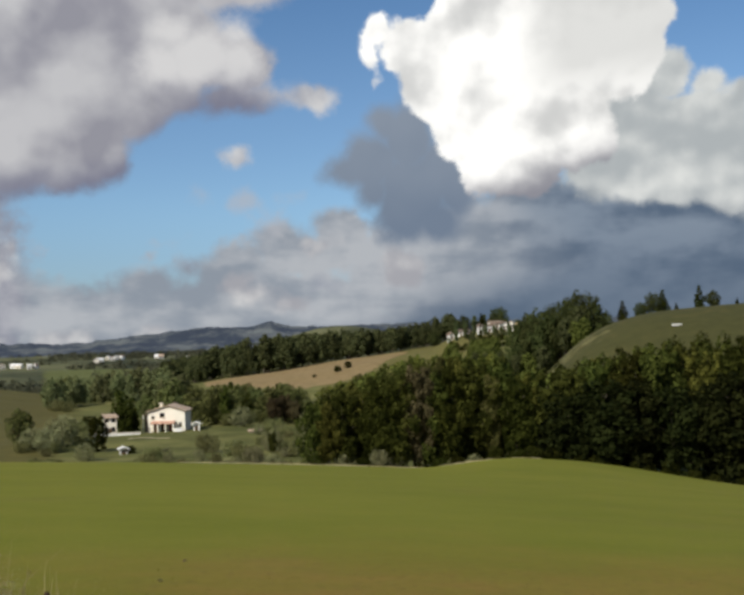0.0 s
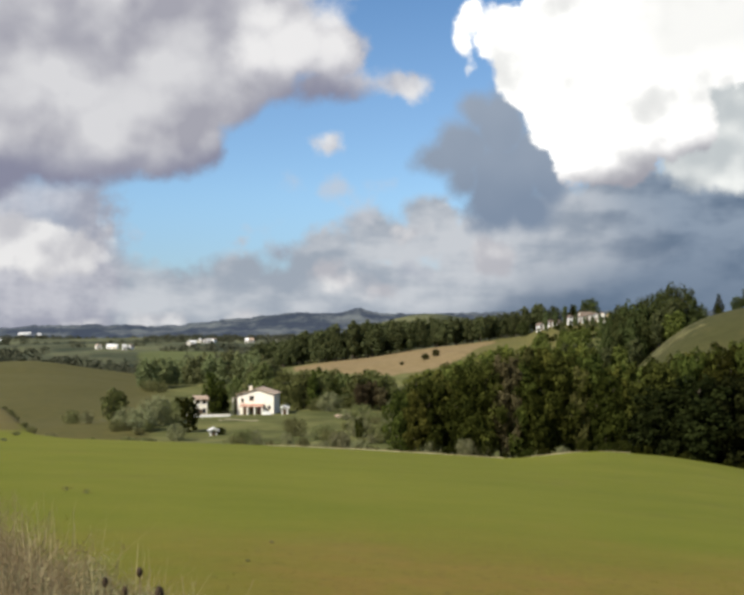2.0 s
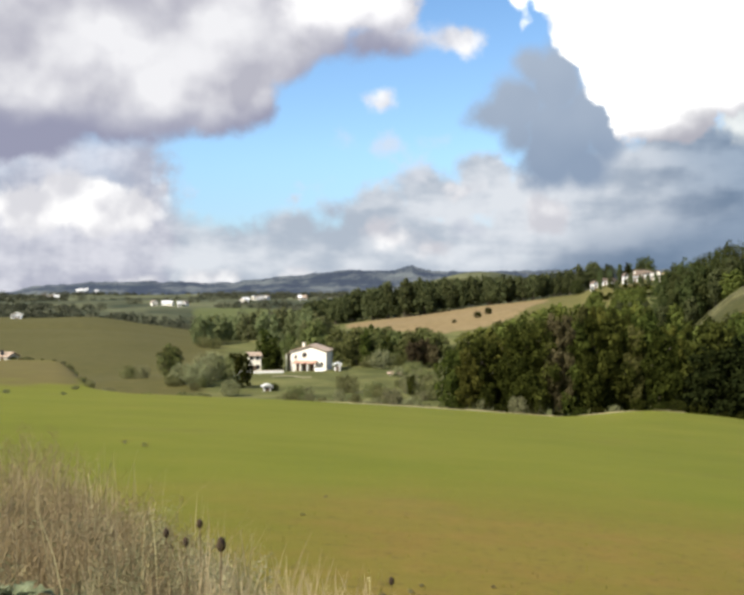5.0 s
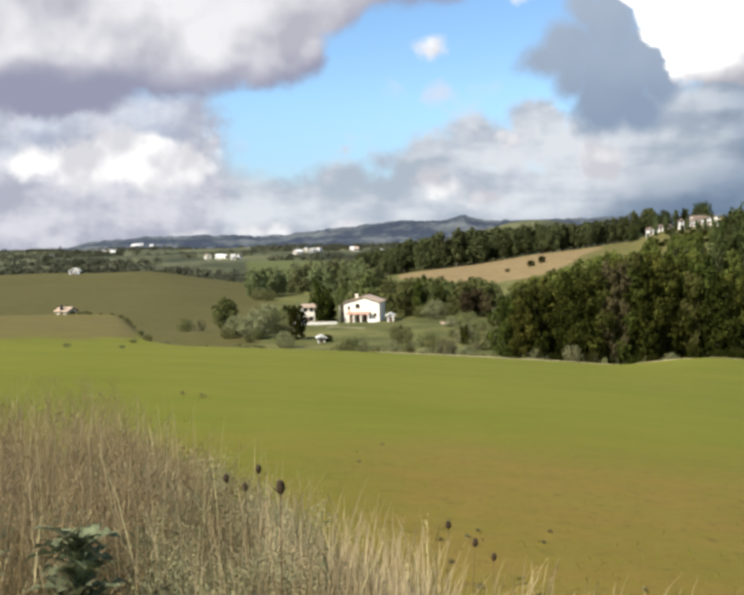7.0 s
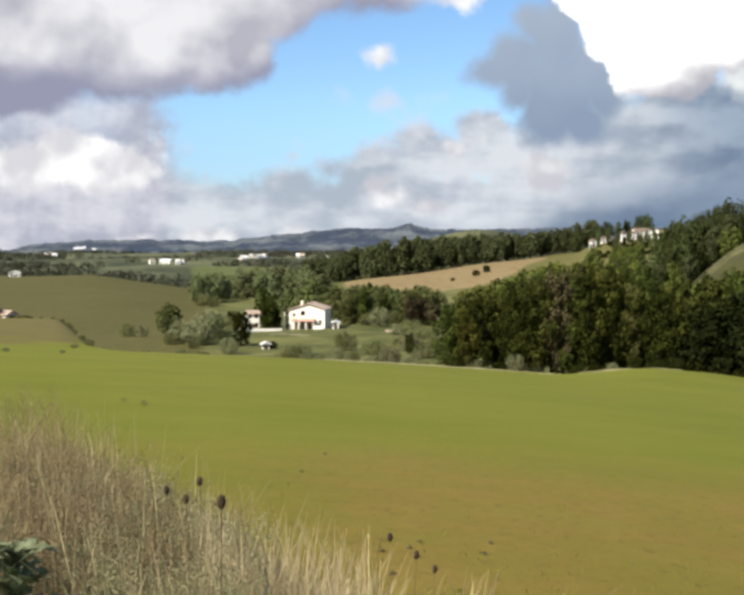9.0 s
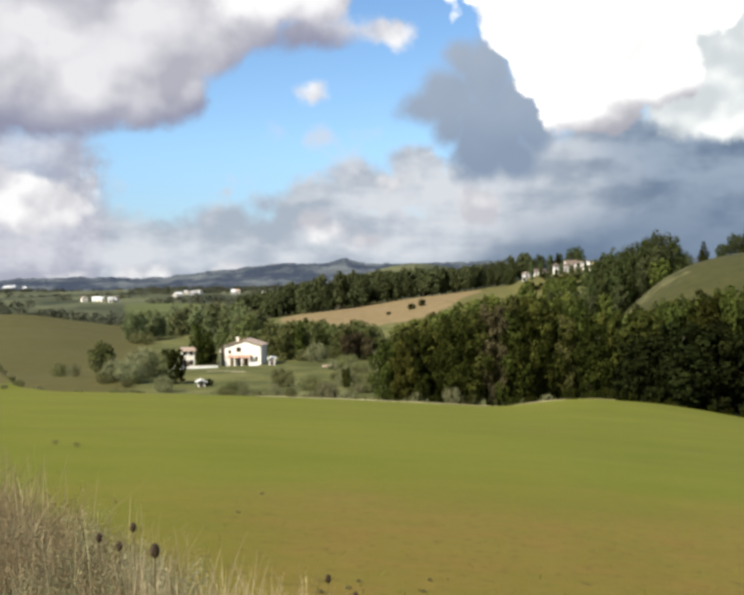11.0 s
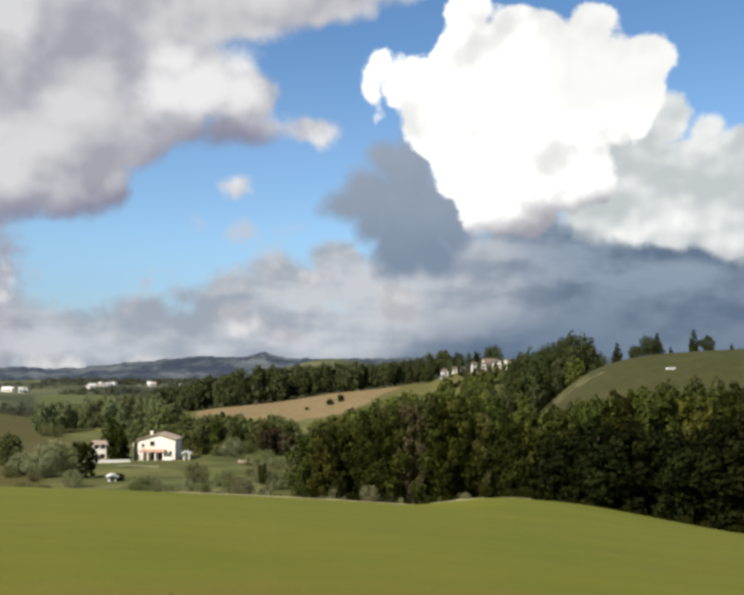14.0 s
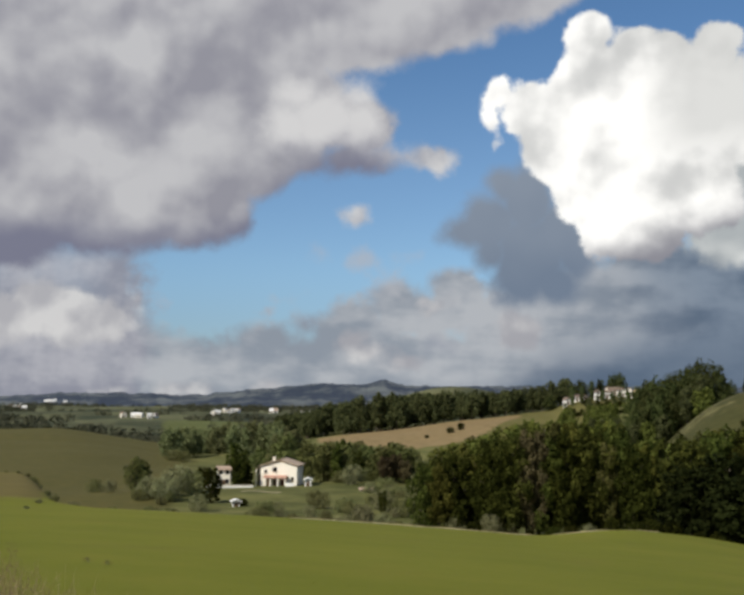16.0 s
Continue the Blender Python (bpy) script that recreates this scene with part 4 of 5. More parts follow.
def add_window(root, x, y, z, w, h):
    """A window in a front wall: frame, pane and sill."""
    t = 0.07
    win = part("window", boxes((x - w / 2, x - w / 2 + t, y, y + 0.1, z, z + h), (x + w / 2 - t, x + w / 2, y, y + 0.1, z, z + h), (x - w / 2, x + w / 2, y, y + 0.1, z, z + t),
                               (x - w / 2, x + w / 2, y, y + 0.1, z + h - t, z + h), (x - t / 2, x + t / 2, y, y + 0.1, z, z + h)), DARKWOOD, root, "dark wooden window frame")
    part("pane", boxes((x - w / 2, x + w / 2, y + 0.04, y + 0.06, z, z + h)), GLASS, win)
    part("sill", boxes((x - w / 2 - 0.1, x + w / 2 + 0.1, y - 0.42, y + 0.02, z - 0.09, z - 0.003)), STONE, win)


def farmhouse():
    x, y, z = place(-3.55, 283, 0.1)
    root = tagged(new("farmhouse"), "cream two-storey farmhouse with low tiled gable roof", "house")
    root.matrix_basis = pose(x, y, z, 0, 0, -8)
    w, dp, eave, ridge = 5.0, 9.0, 5.6, 7.15
    holes = [(-4.0, -3.2, 3.5, 4.4), (-1.75, -0.45, 3.9, 5.1), (3.4, 4.2, 1.5, 2.5), (-3.5, -2.1, 0.02, 2.3), (-1.5, -0.1, 0.02, 2.3), (0.5, 2.3, 0.02, 2.6)]
    bm = bmesh.new()
    pierced(bm, -w, w, -0.35, 0.0, 0, eave, holes)
    gable(bm, -w, w, -0.35, 0.0, eave, ridge, 0.3)
    box(bm, -w, -w + 0.35, 0.0, dp, 0, eave)
    box(bm, w - 0.35, w, 0.0, dp, 0, eave)
    box(bm, -w + 0.35, w - 0.35, dp - 0.35, dp, 0, eave)
    gable(bm, -w, w, dp - 0.35, dp, eave, ridge, 0.3)
    part("wall", bm, PLASTER, root)
    part("floor_slab", boxes((-w + 0.36, w - 0.36, 0.0, dp - 0.36, 2.75, 2.95)), ROOM, root)
    part("inner_wall", boxes((-w + 0.36, w - 0.36, 4.0, 4.2, 0, eave)), ROOM, root)
    roof = bmesh.new()
    o = 0.5
    k = (ridge - eave) / (w + 0.3)
    slab(roof, [(-w - o, -1.0, eave - o * k + 0.16), (0.3, -1.0, ridge + 0.16), (0.3, dp + 0.6, ridge + 0.16), (-w - o, dp + 0.6, eave - o * k + 0.16)], 0.16)
    slab(roof, [(w + o, dp + 0.6, eave - o * k + 0.16), (0.3, dp + 0.6, ridge + 0.16), (0.3, -1.0, ridge + 0.16), (w + o, -1.0, eave - o * k + 0.16)], 0.16)
    rf = part("roof", roof, TILE, root, "weathered clay tile roof")
    part("chimney", boxes((-2.6, -1.9, 4.0, 4.7, 5.8, 7.5), (-2.75, -1.75, 3.85, 4.85, 7.5, 7.65)), PLASTER, rf)
    for a, b, c, d in holes[:3]:
        add_window(root, (a + b) / 2, -0.12, c, b - a, d - c)
    for a, b in ((-3.5, -2.1), (-1.5, -0.1)):
        part("door", boxes((a, b, -0.1, -0.04, 0.02, 2.28)), DARKWOOD, root, "dark wooden door in shade")
    part("barn_door", boxes((0.52, 1.39, -0.1, -0.03, 0.03, 2.58), (1.41, 2.28, -0.1, -0.03, 0.03, 2.58)), REDWOOD, root, "red-brown double barn door")
    lean = bmesh.new()
    slab(lean, [(-6.5, -0.6, 4.7), (-6.5, 6.0, 4.7), (-5.02, 6.0, 5.2), (-5.02, -0.6, 5.2)], 0.14)
    part("side_roof", lean, TILE, root, "tiled lean-to roof over the side loggia")
    part("side_post", boxes((-6.4, -6.15, -0.4, -0.15, -0.5, 4.56)), PLASTER, root)
    # Dark interior colour on this wall paints the shade under the lean-to.
    part("side_wall", boxes((-6.4, -5.02, 2.2, 2.4, -0.5, 4.55)), ROOM, root, "side loggia wall with shade put into its dark colour")
    porch = bmesh.new()
    slab(porch, [(-3.9, -3.0, 2.4), (2.5, -3.0, 2.4), (2.5, -0.36, 3.0), (-3.9, -0.36, 3.0)], 0.14)
    part("porch_roof", porch, TILE_PINK, root, "reddish tiled porch roof")
    for px in (-3.7, -1.8, 0.2, 2.3):
        part("porch_post", boxes((px - 0.15, px + 0.15, -2.9, -2.6, -0.4, 2.42)), PLASTER, root)
    part("step", boxes((-5.0, 5.2, -3.4, -0.36, -0.6, 0.02)), STONE, root, "pale stone terrace")

    part("low_parapet", boxes((2.5, 4.8, -3.0, -2.75, 0.023, 1.15)), WHITE, root, "low white parapet of the terrace")


def cottage(name, bearing, dist, w, dp, eave, ridge, turn, wall, label, category="house", group="", windows=2, sink=0.2, along=False, tiles=None, height=None):
    """A small house: walls, two roof slopes, windows and a door in its front."""
    x, y, z = place(bearing, dist, sink)
    z = z if height is None else height
    root = tagged(new(name), label, category, group)
    root.matrix_basis = pose(x, y, z, 0, 0, turn)
    bm = boxes((-w / 2, w / 2, 0, dp, -1.5, eave))
    if not along:
        gable(bm, -w / 2, w / 2, 0, dp, eave, ridge, 0)
    else:
        vs = [bm.verts.new(p) for xx in (-w / 2, w / 2) for p in ((xx, 0, eave), (xx, dp, eave), (xx, dp / 2, ridge))]
        for f in ((0, 1, 2), (5, 4, 3), (0, 3, 4, 1), (1, 4, 5, 2), (2, 5, 3, 0)):
            bm.faces.new([vs[i] for i in f])
    part("wall", bm, wall, root)
    roof = bmesh.new()
    o = 0.5
    if not along:
        k = (ridge - eave) / (w / 2)
        for s in (-1, 1):
            slab(roof, [(s * (w / 2 + o), -o, eave - o * k + 0.22), (0, -o, ridge + 0.22), (0, dp + o, ridge + 0.22), (s * (w / 2 + o), dp + o, eave - o * k + 0.22)], 0.2)
    else:
        k = (ridge - eave) / (dp / 2)
        for ya, yb in ((-o, dp / 2), (dp + o, dp / 2)):
            slab(roof, [(-w / 2 - o, ya, eave - o * k + 0.22), (w / 2 + o, ya, eave - o * k + 0.22), (w / 2 + o, yb, ridge + 0.22), (-w / 2 - o, yb, ridge + 0.22)], 0.2)
    part("roof", roof, tiles or TILE, root)
    for i in range(windows):
        cx = -w / 2 + w * (i + 0.5) / windows
        for zz in ([1.0] if eave < 4.5 else [1.0, 3.6]):
            win = part("window", boxes((cx - 0.5, cx + 0.5, -0.06, 0.1, zz, zz + 1.3)), DARKWOOD, root)
            part("pane", boxes((cx - 0.4, cx + 0.4, -0.075, -0.055, zz + 0.1, zz + 1.2)), GLASS, win)
    part("door", boxes((-0.45, 0.45, -0.08, 0.1, 0.0, min(2.05, eave * 0.8))), DARKWOOD, root)
    return root


farmhouse()
cottage("annex", -6.55, 283, 3.4, 5.0, 4.7, 5.5, 8, PLASTER, "cream square annex with tiled roof beside the farmhouse", along=True)
x, y, z = place(-6.5, 276, 0.2)
low_wall = tagged(new("garden_wall"), "low whitewashed garden wall before the farmhouse", "wall")
low_wall.matrix_basis = pose(x, y, z, 0, 0, 6)
part("wall", boxes((-7.5, 7.5, -0.2, 0.2, -0.5, 0.9)), WHITE, low_wall)
part("coping", boxes((-7.55, 7.55, -0.26, 0.26, 0.903, 1.0)), STONE, low_wall)
HAMLET, FARMS = "houses of the hilltop hamlet", "far farmhouses in the valley"
cottage("hut", -5.85, 232, 1.6, 1.6, 1.35, 1.7, 10, WHITE, "small white garden hut on the lawn", "shed", windows=0, tiles=WHITE)
plant("bush", -5.5, 233, 0.45)
cottage("shed", -1.95, 279, 1.7, 2.4, 2.0, 2.4, 0, WHITE, "small white shed beside the farmhouse", "shed", windows=0, tiles=WHITE)
cottage("low_shed", 1.25, 262, 2.6, 2.0, 0.55, 0.8, 0, PLASTER, "low cream shed in the meadow grass", "shed", windows=0, along=True, tiles=TILE)
cottage("barn", -19.9, 234, 3.0, 3.0, 0.9, 1.6, -25, PLASTER, "low pale barn at the edge of the brown field", "barn", windows=1, along=True)
cottage("field_house", -19.2, 590, 5.5, 5, 2.8, 4.0, 10, WHITE, "white house behind the crest of the long field", "house", FARMS, tiles=PLASTER, sink=0.8)
for a, d, w, h, turn, wall, tiles in ((12.35, 512, 2.2, 2.6, 10, WHITE, TILE_OLD), (12.85, 512, 4.4, 2.2, -14, WHITE, TILE_OLD), (13.3, 510, 2.2, 1.9, 8, WHITE, TILE_OLD), (13.95, 508, 1.7, 4.0, 0, WHITE, TILE_OLD),
                                      (14.45, 515, 4.2, 2.8, -8, WHITE, TILE_OLD), (14.85, 524, 6.0, 2.6, 5, PLASTER, TILE_OLD), (15.3, 515, 2.6, 3.4, 12, WHITE, TILE_OLD), (15.62, 512, 2.2, 3.8, -10, PLASTER, TILE_OLD), (15.95, 516, 2.8, 2.8, -20, PLASTER_OCHRE, TILE_OLD)):
    cottage("house", a, d, w, 7 if w > 4 else 4, h * 1.15, h * 1.15 + (1.7 if w > 5 else 0.9), turn, wall, "pale hamlet house with weathered brown tile roof on the hill", "house", HAMLET, windows=1 if w < 4 else 3, along=w > 4, tiles=tiles)
far_rng = random.Random(5)
for a, d in ((-12.0, 1130), (-11.5, 1128), (-11.25, 1122), (-10.65, 1100), (-10.4, 1106), (-7.25, 1175), (-7.0, 1185), (-6.66, 1250), (-6.35, 1240), (-6.15, 1248), (-5.95, 1255), (-4.05, 1290), (-3.8, 1300),
             (-2.4, 1600), (-1.97, 1600), (-1.7, 1612), (-17.85, 1885), (-17.6, 1705), (-17.4, 1690), (-17.15, 1650), (-20.3, 1500)):
    cottage("house", a, d, far_rng.uniform(3.5, 7.5), 6, far_rng.uniform(3.0, 4.6), far_rng.uniform(5.0, 6.2), far_rng.uniform(-30, 30), far_rng.choice([WHITE, WHITE, PLASTER]),
            "white far house among fields and trees", "house", FARMS, along=far_rng.random() < 0.4, tiles=far_rng.choice([TILE, WHITE]))

for a, d in ((-16.05, 2755), (-15.92, 2765), (-15.8, 2740), (-15.6, 2770), (-15.1, 2720), (-20.1, 2660), (-19.9, 2665), (-18.0, 2655), (-17.8, 2660), (-17.6, 2655), (-17.35, 2662)):
    cottage("house", a, d, far_rng.uniform(6, 13), 9, 4.5, 6.2, far_rng.uniform(-20, 20), WHITE, "white house on the blue distant hillside", "house", FARMS, windows=1, along=True, tiles=WHITE,
            height=float(far_height(np.array(a), np.array(float(d)))) - 0.5)


# ---- the verge: dry grass, teasels, thistle, stone ----
def blades(name, spots, material_, label, category, seed, width=0.0036):
    """Curved grass stalks: rows of (x, y, height, lean x, lean y)."""
    rng = np.random.default_rng(seed)
    S = np.array(spots)
    n = len(S)
    z0 = land(S[:, 0], S[:, 1]) - 0.03
    th = rng.uniform(0, 6.283, n)
    side = np.stack([np.cos(th), np.sin(th), np.zeros(n)], 1)
    vs = []
    for u, wd in ((0, 1.0), (0.4, 0.9), (0.75, 0.7), (1.0, 0.25)):
        c = np.stack([S[:, 0] + S[:, 3] * u * u, S[:, 1] + S[:, 4] * u * u, z0 + S[:, 2] * (u - 0.12 * u * u)], 1)
        ww = width * wd * rng.uniform(0.7, 1.4, n)[:, None]
        vs += [c - side * ww, c + side * ww]
    V = np.stack(vs, 1)
    q = np.array([[0, 1, 3, 2], [2, 3, 5, 4], [4, 5, 7, 6]])
    F = (np.arange(n)[:, None, None] * 8 + q[None]).reshape(-1, 4)
    return tagged(link(name, raw(name, V.reshape(-1, 3), F), material_), label, category, kind="stuff")


def verge_reach(a):
    return float(verge_line(a))


STRAW = foliage("straw", (0.2, 0.158, 0.072), (0.66, 0.56, 0.31), 0.38, 1.3)
PALE_STRAW = foliage("pale_straw", (0.4, 0.36, 0.2), (0.68, 0.6, 0.38), 0.4, 0.3)
BROWN = foliage("brown_stalk", (0.085, 0.062, 0.028), (0.34, 0.255, 0.13), 0.35, 1.0)
WEED = foliage("weed_green", (0.095, 0.108, 0.05), (0.235, 0.25, 0.135), 0.45, 2.5)
THISTLE = foliage("thistle_leaf", (0.05, 0.066, 0.032), (0.26, 0.29, 0.165), 0.25, 14.0)
WORMWOOD = foliage("wormwood", (0.19, 0.18, 0.088), (0.38, 0.362, 0.2), 0.4, 3.0)
UMBEL = foliage("dead_umbel", (0.16, 0.127, 0.058), (0.4, 0.325, 0.168), 0.4, 1.2)
TEASEL = surface("teasel_head", (0.018, 0.012, 0.007), (0.06, 0.038, 0.02), 60.0)
CROP = foliage("crop_blade", (0.1, 0.095, 0.014), (0.155, 0.145, 0.026), 0.3, 0.4)


def verge():
    rng = random.Random(17)

    def scatter(n, lo, hi, h0, h1, spread, clumpy=0.55):
        out = []
        while len(out) < n:
            a = rng.uniform(lo, hi)
            reach = verge_reach(a)
            d = rng.uniform(2.2, reach + 0.9 * rng.random() ** 3)
            x, y = d * math.sin(radians(a)), d * math.cos(radians(a))
            if (-19.5 < a < -14.5 and d < 4.75) or (-40 < a < -16 and d < 4.7 and h0 > 0.1):
                continue
            if noise.noise((x * 1.1, y * 1.1, 3.0 + 40 * h0)) < rng.uniform(-0.6, clumpy) - 0.12:
                continue
            tall = (h0 + (h1 - h0) * rng.random() ** 1.6) * (0.35 + 0.6 * float(ease(9, 0, a)) + 0.35 * float(ease(-6, -18, a)))
            out.append((x, y, tall, rng.gauss(0, spread), rng.gauss(0, spread)))
        return out

    def beyond(n, h0, h1):
        """Tall stalks thinning out into the crop further along the verge."""
        out = []
        while len(out) < n:
            a = rng.uniform(-30, -10)
            d = 5.5 + (2.0 + 7.0 * float(ease(-10, -20, a))) * rng.random() ** 1.3
            x, y = d * math.sin(radians(a)), d * math.cos(radians(a))
            if noise.noise((x * 0.9, y * 0.9, 9.0)) < rng.uniform(-0.5, 0.5) - 0.1:
                continue
            out.append((x, y, (h0 + (h1 - h0) * rng.random()) * (0.5 + 0.55 * float(ease(-11, -18, a))), rng.gauss(0, 0.2), rng.gauss(0, 0.2)))
        return out

    blades("dry_grass", scatter(2600, -45, 9, 0.2, 0.75, 0.24) + scatter(8200, -10, 8, 0.3, 0.98, 0.11, 0.3) + beyond(2300, 0.35, 1.08) + scatter(900, -34, -10, 0.45, 1.0, 0.09, 0.3), STRAW, "tall dry straw-coloured grass on the verge", "grass", 51, 0.0022)
    blades("brown_stalks", scatter(2600, -45, -7, 0.25, 0.9, 0.24) + scatter(350, -8, 4, 0.3, 0.8, 0.2) + beyond(1700, 0.3, 1.0), BROWN, "brown dead weed stalks on the verge", "weeds", 52, 0.0026)
    blades("green_weeds", scatter(4200, -45, 8, 0.2, 0.5, 0.16) + scatter(1500, -16, -4, 0.2, 0.55, 0.2), WEED, "green weeds among the dry grass", "weeds", 53, 0.0055)
    # fuzz of dry seed fluff over the brown weeds
    lobes = [(x + lx, y + ly, float(land(x, y)) + h * rng.uniform(0.6, 0.92), 0.07, 0.07, 0.09) for x, y, h, lx, ly in scatter(420, -45, -8, 0.4, 0.85, 0.1) + beyond(420, 0.4, 0.95)]
    tagged(link("seed_fluff", spray_mesh("seed_fluff", lobes, 46000, 0.0065, 61, 0.05), BROWN), "brown fluff on the heads of dead weeds", "weeds", kind="stuff")
    # soft bushy herbs: grey-green wormwood and brown dead umbels
    def bushes(n, lo, hi, near, far, h0, h1):
        out = []
        for i in range(n):
            a, d = rng.uniform(lo, hi), rng.uniform(near, far)
            if d > verge_reach(a) + 1.0 or (a < -16 and d < 5.2):
                continue
            x, y, h = d * math.sin(radians(a)), d * math.cos(radians(a)), rng.uniform(h0, h1)
            for k in range(6):
                q = rng.uniform(0.25, 1.0)
                out.append((x + rng.gauss(0, 0.1) * q, y + rng.gauss(0, 0.1) * q, float(land(x, y)) + h * q, 0.1, 0.1, 0.12))
        return out

    tagged(link("wormwood", spray_mesh("wormwood", bushes(120, -15.5, -5.5, 4.3, 7.5, 0.3, 0.72), 60000, 0.011, 63, 0.05), WORMWOOD), "soft grey-green wormwood among the dry grass", "weeds", kind="stuff")
    tagged(link("dead_umbels", spray_mesh("dead_umbels", bushes(150, -34, -11, 5.0, 9.5, 0.4, 0.92) + [(x + rng.gauss(0, 0.06), y + rng.gauss(0, 0.06), float(land(x, y)) + h * q, 0.1, 0.1, 0.13) for x, y, h, lx, ly in beyond(330, 0.45, 1.05) for q in (0.55, 0.8, 0.95)], 105000, 0.01, 64, 0.05), UMBEL), "brown withered umbels at the back of the verge", "weeds", kind="stuff")
    # stray stalks in the crop
    rows = [(d * math.sin(radians(a)) + rng.gauss(0, 0.12), d * math.cos(radians(a)) + rng.gauss(0, 0.12), rng.uniform(0.1, 0.38), rng.gauss(0.05, 0.06), rng.gauss(0, 0.06)) for a, d, n in ((13.2, 6.4, 22), (9.0, 6.2, 14), (4.6, 6.3, 30), (6.2, 6.6, 16)) for i in range(n)]
    blades("stray_stalks", rows, STRAW, "stray pale stalks at the edge of the crop", "grass", 62, 0.0025)
    # seed heads
    rows = scatter(420, -60, 8, 0.5, 0.95, 0.12)
    lobes = [(x + lx, y + ly, float(land(x, y)) + h * 0.86, 0.012, 0.012, 0.06) for x, y, h, lx, ly in rows]
    blades("seed_stalks", rows, STRAW, "thin pale stalks with seed heads", "grass", 54, 0.003)
    tagged(link("seed_heads", spray_mesh("seed_heads", lobes, 6000, 0.007, 55, 0.2), STRAW), "feathery pale grass seed heads", "grass", kind="stuff")
    # tangle of small dead and green leaves low down
    for name, mat, n, h0, h1, seed, label in (("dead_leaves", BROWN, 800, 0.05, 0.55, 58, "tangle of brown dead leaves in the verge"),
                                              ("herb_leaves", WEED, 1300, 0.1, 0.6, 59, "grey-green low herbs in the verge"),
                                              ("straw_leaves", STRAW, 380, 0.05, 0.6, 60, "pale broken straw in the verge")):
        lobes = [(x, y, float(land(x, y)) + h * rng.uniform(0.2, 0.9), 0.16, 0.16, 0.13) for x, y, h, lx, ly in scatter(n, -60, 8, h0, h1, 0.1)]
        tagged(link(name, spray_mesh(name, lobes, n * 55, 0.02, seed, 0.1), mat), label, "weeds", kind="stuff")
    # short sward of the near field
    rows = []
    while len(rows) < 8000:
        a, d = rng.uniform(-30, 32), 3.0 * (26 / 3.0) ** rng.random()
        x, y = d * math.sin(radians(a)), d * math.cos(radians(a))
        rows.append((x, y, rng.uniform(0.03, 0.09), rng.gauss(0, 0.03), rng.gauss(0, 0.03)))
    blades("field_grass", rows, CROP, "short green crop shoots of the field", "grass", 56, 0.004)

    # dry fringe left standing along the far edge of the crop
    rows = []
    while len(rows) < 3600:
        a = rng.uniform(-3, 17)
        if noise.noise((a * 0.5, 7.0, 0.0)) < rng.uniform(-0.5, 0.15):
            continue
        d = float(edge_of(a)) + rng.uniform(-1.5, 0.5)
        rows.append((d * math.sin(radians(a)), d * math.cos(radians(a)), rng.uniform(0.08, 0.27), rng.gauss(0, 0.08), rng.gauss(0, 0.05)))
    blades("fringe_grass", rows, PALE_STRAW, "pale dry grass fringe along the field edge", "grass", 57, 0.02)


verge()


def teasel(bearing, dist, tall):
    x, y, z = place(bearing, dist, 0.03)
    root = tagged(new("teasel"), "dried teasel with dark egg-shaped seed head", "plant", "teasels in the verge")
    root.matrix_basis = pose(x, y, z, 3, -2, bearing * 37)
    bm = bmesh.new()
    limb(bm, (0, 0, 0), (0.01, 0.0, tall), 0.0035, 0.0025, 6)
    part("stem", bm, BROWN, root)
    bm = bmesh.new()
    bmesh.ops.create_icosphere(bm, subdivisions=3, radius=1.0)
    for v in bm.verts:
        v.co *= 1 + 0.14 * noise.noise(v.co * 9)
        v.co = Vector((v.co.x * 0.017 + 0.01, v.co.y * 0.017, tall + 0.025 + v.co.z * 0.029))
    part("seed_head", bm, TEASEL, root, "dark bristly seed head")
    bm = bmesh.new()
    for i in range(6):
        th = i * 1.047
        limb(bm, (0.01, 0, tall - 0.005), (0.01 + 0.05 * math.cos(th), 0.05 * math.sin(th), tall + 0.045), 0.002, 0.0008, 4)
    part("bract", bm, BROWN, root)


for a, d, top in ((-8.55, 4.0, 0.785), (-9.4, 6.0, 0.42), (-10.95, 6.0, 0.365), (-10.05, 6.0, 0.315), (1.0, 6.5, -0.08), (2.4, 6.3, -0.14), (3.6, 6.9, -0.42)):
    ground_z = float(land(d * math.sin(radians(a)), d * math.cos(radians(a))))
    teasel(a, d, top - ground_z - 0.03)


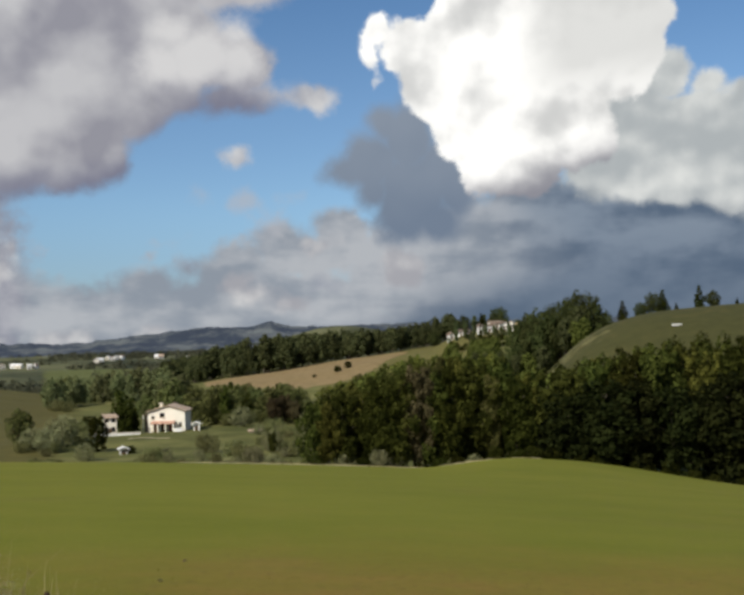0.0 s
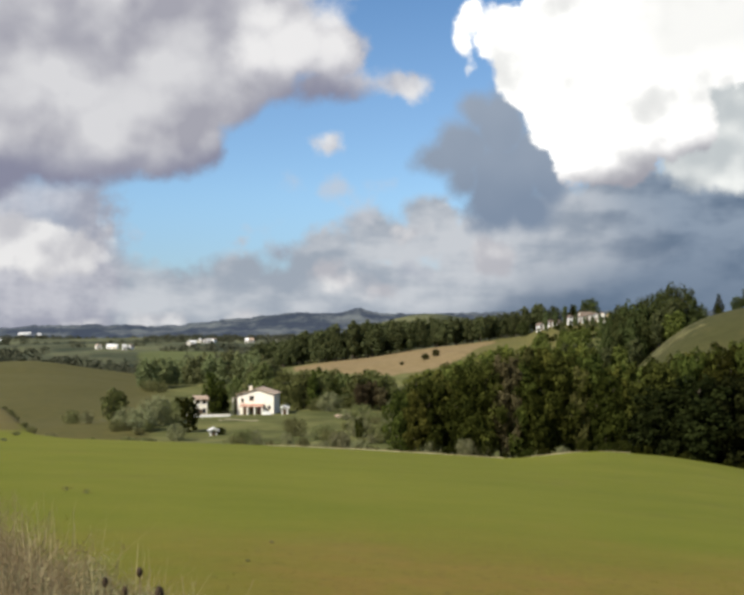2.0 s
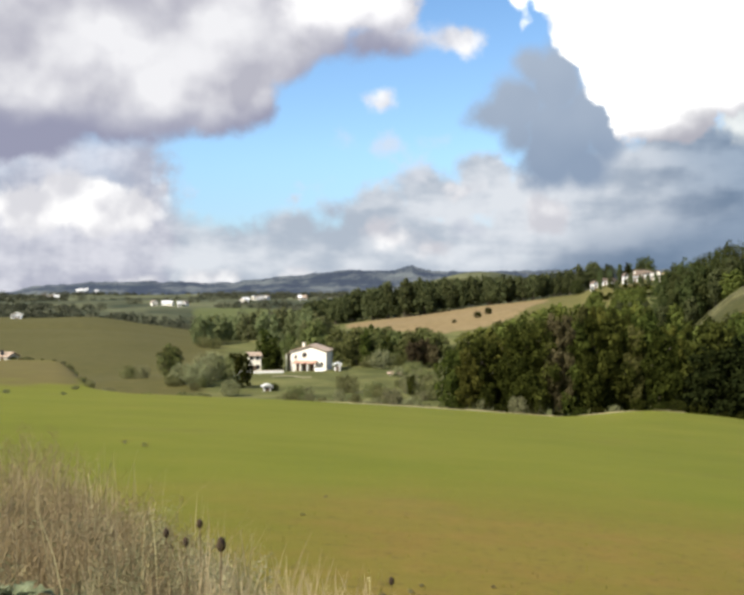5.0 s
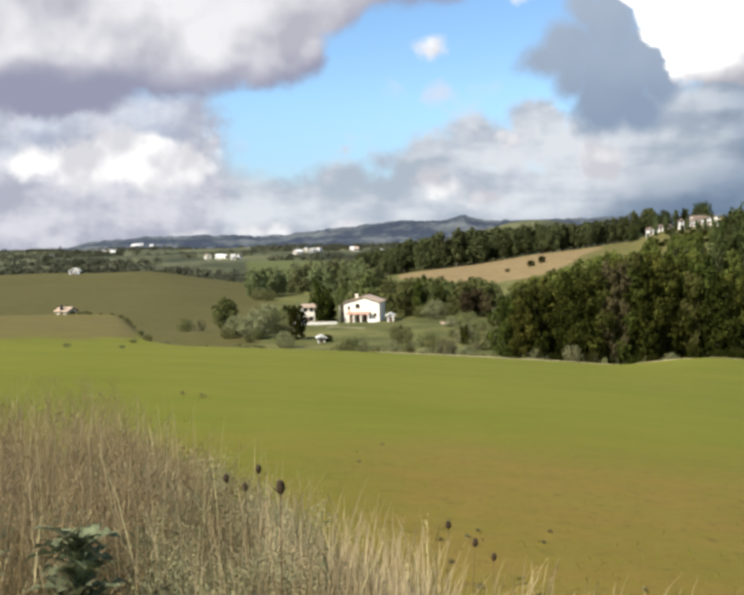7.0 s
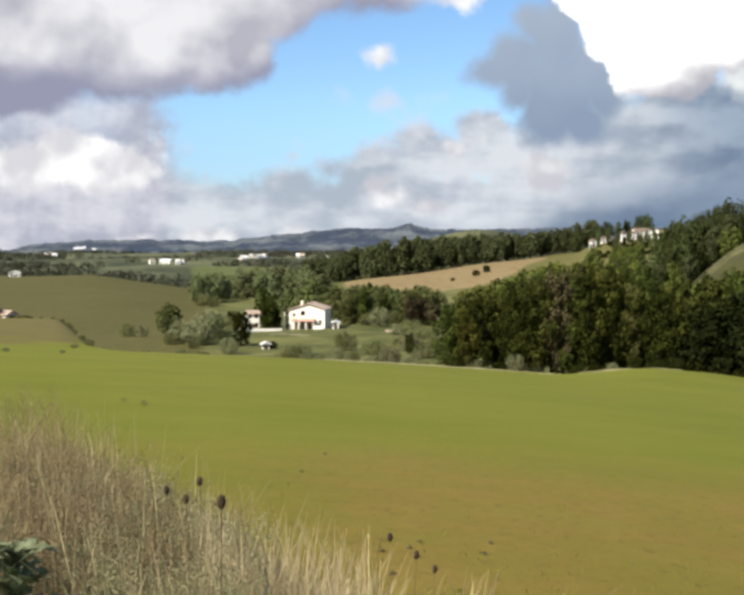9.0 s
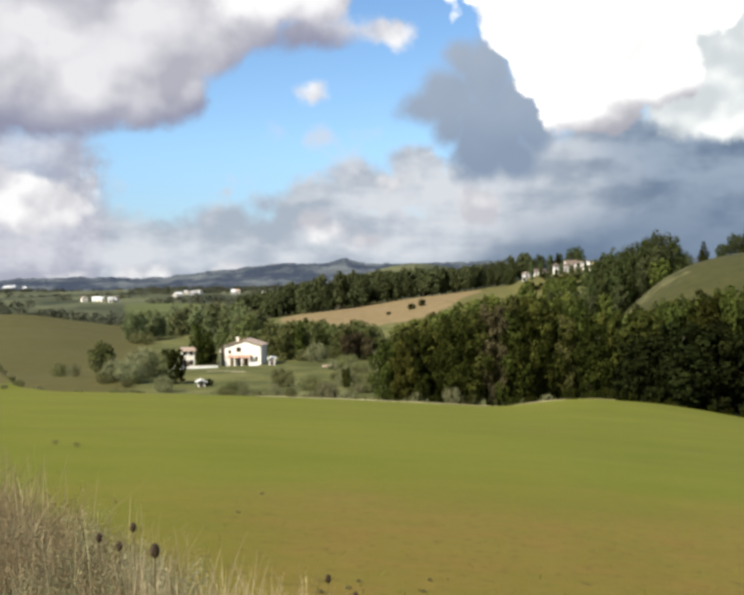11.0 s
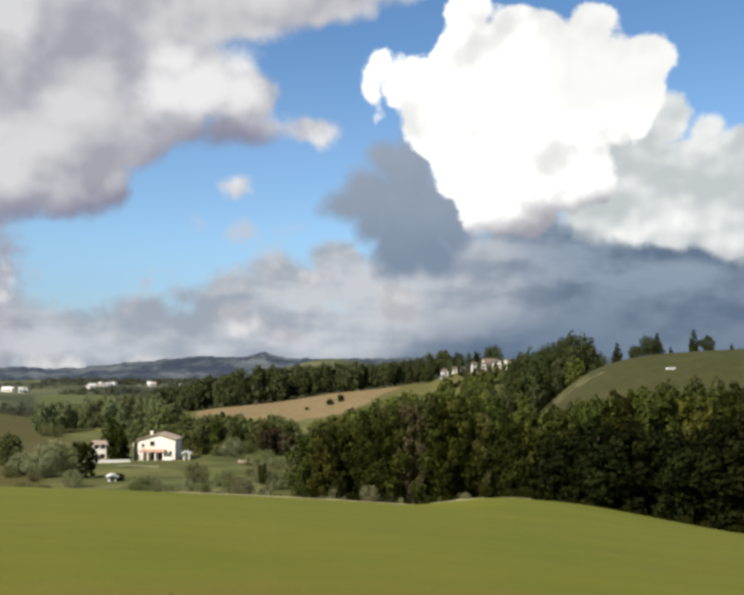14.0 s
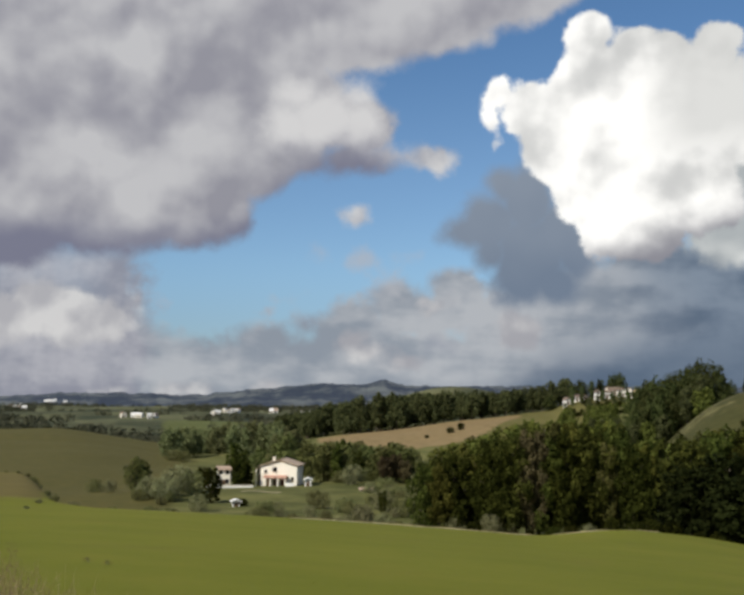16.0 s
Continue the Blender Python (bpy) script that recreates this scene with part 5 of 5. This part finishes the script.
def thistle():
    x, y, z = place(-19.7, 4.9, 0.02)
    root = tagged(new("thistle"), "grey-green thistle with broad jagged leaves", "plant")
    root.matrix_basis = pose(x, y, z)
    bm = bmesh.new()
    limb(bm, (0, 0, 0), (0.02, 0, 0.74), 0.014, 0.006, 6)
    part("stem", bm, WEED, root)
    rng = random.Random(3)
    for i in range(58):
        th, h = i * 2.4 + rng.uniform(-0.4, 0.4), 0.2 + 0.5 * i / 58
        ln = (0.3 - 0.08 * i / 58) * rng.uniform(0.6, 1.15)
        bm = bmesh.new()
        rows = []
        for j in range(10):
            u = j / 9
            wd = 0.21 * ln * math.sin(math.pi * min(1, 0.12 + u * 0.88)) * (1.35 if j % 2 else 0.5)
            up = 0.25 * ln * u * (1.6 - 1.9 * u)
            rows.append([bm.verts.new((u * ln, wd, up + wd * 0.3)), bm.verts.new((u * ln, 0, up)), bm.verts.new((u * ln, -wd, up + wd * 0.3))])
        for p, q in zip(rows, rows[1:]):
            for k in (0, 1):
                bm.faces.new((p[k], q[k], q[k + 1], p[k + 1]))
        leaf = part("leaf", bm, THISTLE, root)
        leaf.matrix_basis = pose(0.02 * h, 0, h, rng.uniform(-30, 30), rng.uniform(-45, 0), math.degrees(th))


thistle()


def kerb_stone():
    x, y, z = place(-17.35, 4.55, 0.16)
    bm = boxes((-0.16, 0.16, -0.12, 0.12, 0.0, 0.6))
    bmesh.ops.subdivide_edges(bm, edges=bm.edges, cuts=7, use_grid_fill=True)
    for v in bm.verts:
        c = Vector((v.co.x / 0.16, v.co.y / 0.12, (v.co.z - 0.3) / 0.3))
        v.co *= 1 - 0.1 * max(0, c.length - 1.05)
        v.co += Vector(noise.noise_vector(v.co * 6)) * 0.032 + Vector(noise.noise_vector(v.co * 19)) * 0.008
    ob = part("boundary_stone", bm, STONE, smooth=True)
    ob.matrix_basis = pose(x, y, z, 3, 4, 20)
    tagged(ob, "worn pale stone block standing in the grass", "stone")


kerb_stone()


def trough():
    x, y, z = place(24.5, 296, 0.1)
    bm = boxes((-1.3, 1.3, -0.45, -0.35, 0.0, 0.5), (-1.3, 1.3, 0.35, 0.45, 0.0, 0.5), (-1.3, -1.2, -0.35, 0.35, 0.0, 0.5), (1.2, 1.3, -0.35, 0.35, 0.0, 0.5), (-1.2, 1.2, -0.35, 0.35, 0.0, 0.12))
    ob = part("trough", bm, WHITE)
    ob.matrix_basis = pose(x, y, z, 0, 0, 8)
    tagged(ob, "long white cattle trough on the grassy spur", "trough")


trough()


def garden_path():
    """A pale gravel path across the farmhouse lawn."""
    bm = bmesh.new()
    rows = []
    for i in range(25):
        a = -5.6 + 2.2 * i / 24
        d = 259 + 2.0 * math.sin(i * 0.22)
        rows.append([bm.verts.new((x, y, z + 0.05)) for x, y, z in (place(a, d - 0.6), place(a, d + 0.6))])
    for p, q in zip(rows, rows[1:]):
        bm.faces.new((p[0], q[0], q[1], p[1]))
    tagged(part("path", bm, STONE), "pale gravel path across the lawn", "path", kind="structure")


garden_path()


def weed_tuft(bearing, dist, size, seed):
    x, y, z = place(bearing, dist)
    root = tagged(new("weed_tuft"), "small dark weed tuft standing in the crop", "weed", "weed tufts in the crop")
    root.matrix_basis = pose(x, y, z)
    bm = bmesh.new()
    for i in range(5):
        limb(bm, (0, 0, -0.02), (0.3 * size * math.cos(i * 1.3), 0.3 * size * math.sin(i * 1.3), size * 0.6), 0.006, 0.003, 4)
    part("stem", bm, WEED, root)
    link("leaves", spray_mesh("leaves", [(0.2 * size * math.cos(i * 1.3), 0.2 * size * math.sin(i * 1.3), size * 0.3, size * 0.6, size * 0.5, size * 0.3) for i in range(5)], 260 if size > 0.3 else 46, 0.09 * size + (0.02 if size > 0.3 else 0.006), seed),
         WEED if size > 0.3 else BROWN, root)


for i, (a, d, size) in enumerate(((-16.2, 128, 0.8), (-16.8, 92, 0.42), (-19.7, 95, 0.55), (0.59, 8.2, 0.05), (2.14, 8.4, 0.05), (2.76, 8.7, 0.04), (6.42, 8.4, 0.04), (6.76, 8.9, 0.04), (2.77, 6.7, 0.06), (1.19, 7.4, 0.05),
                                  (8.26, 6.6, 0.04), (9.06, 6.6, 0.04), (11.9, 7.1, 0.04), (-3.89, 12.9, 0.06), (-2.59, 15.0, 0.07), (-13.58, 25.5, 0.18), (-12.56, 24.6, 0.2))):
    weed_tuft(a, d, size, 70 + i)
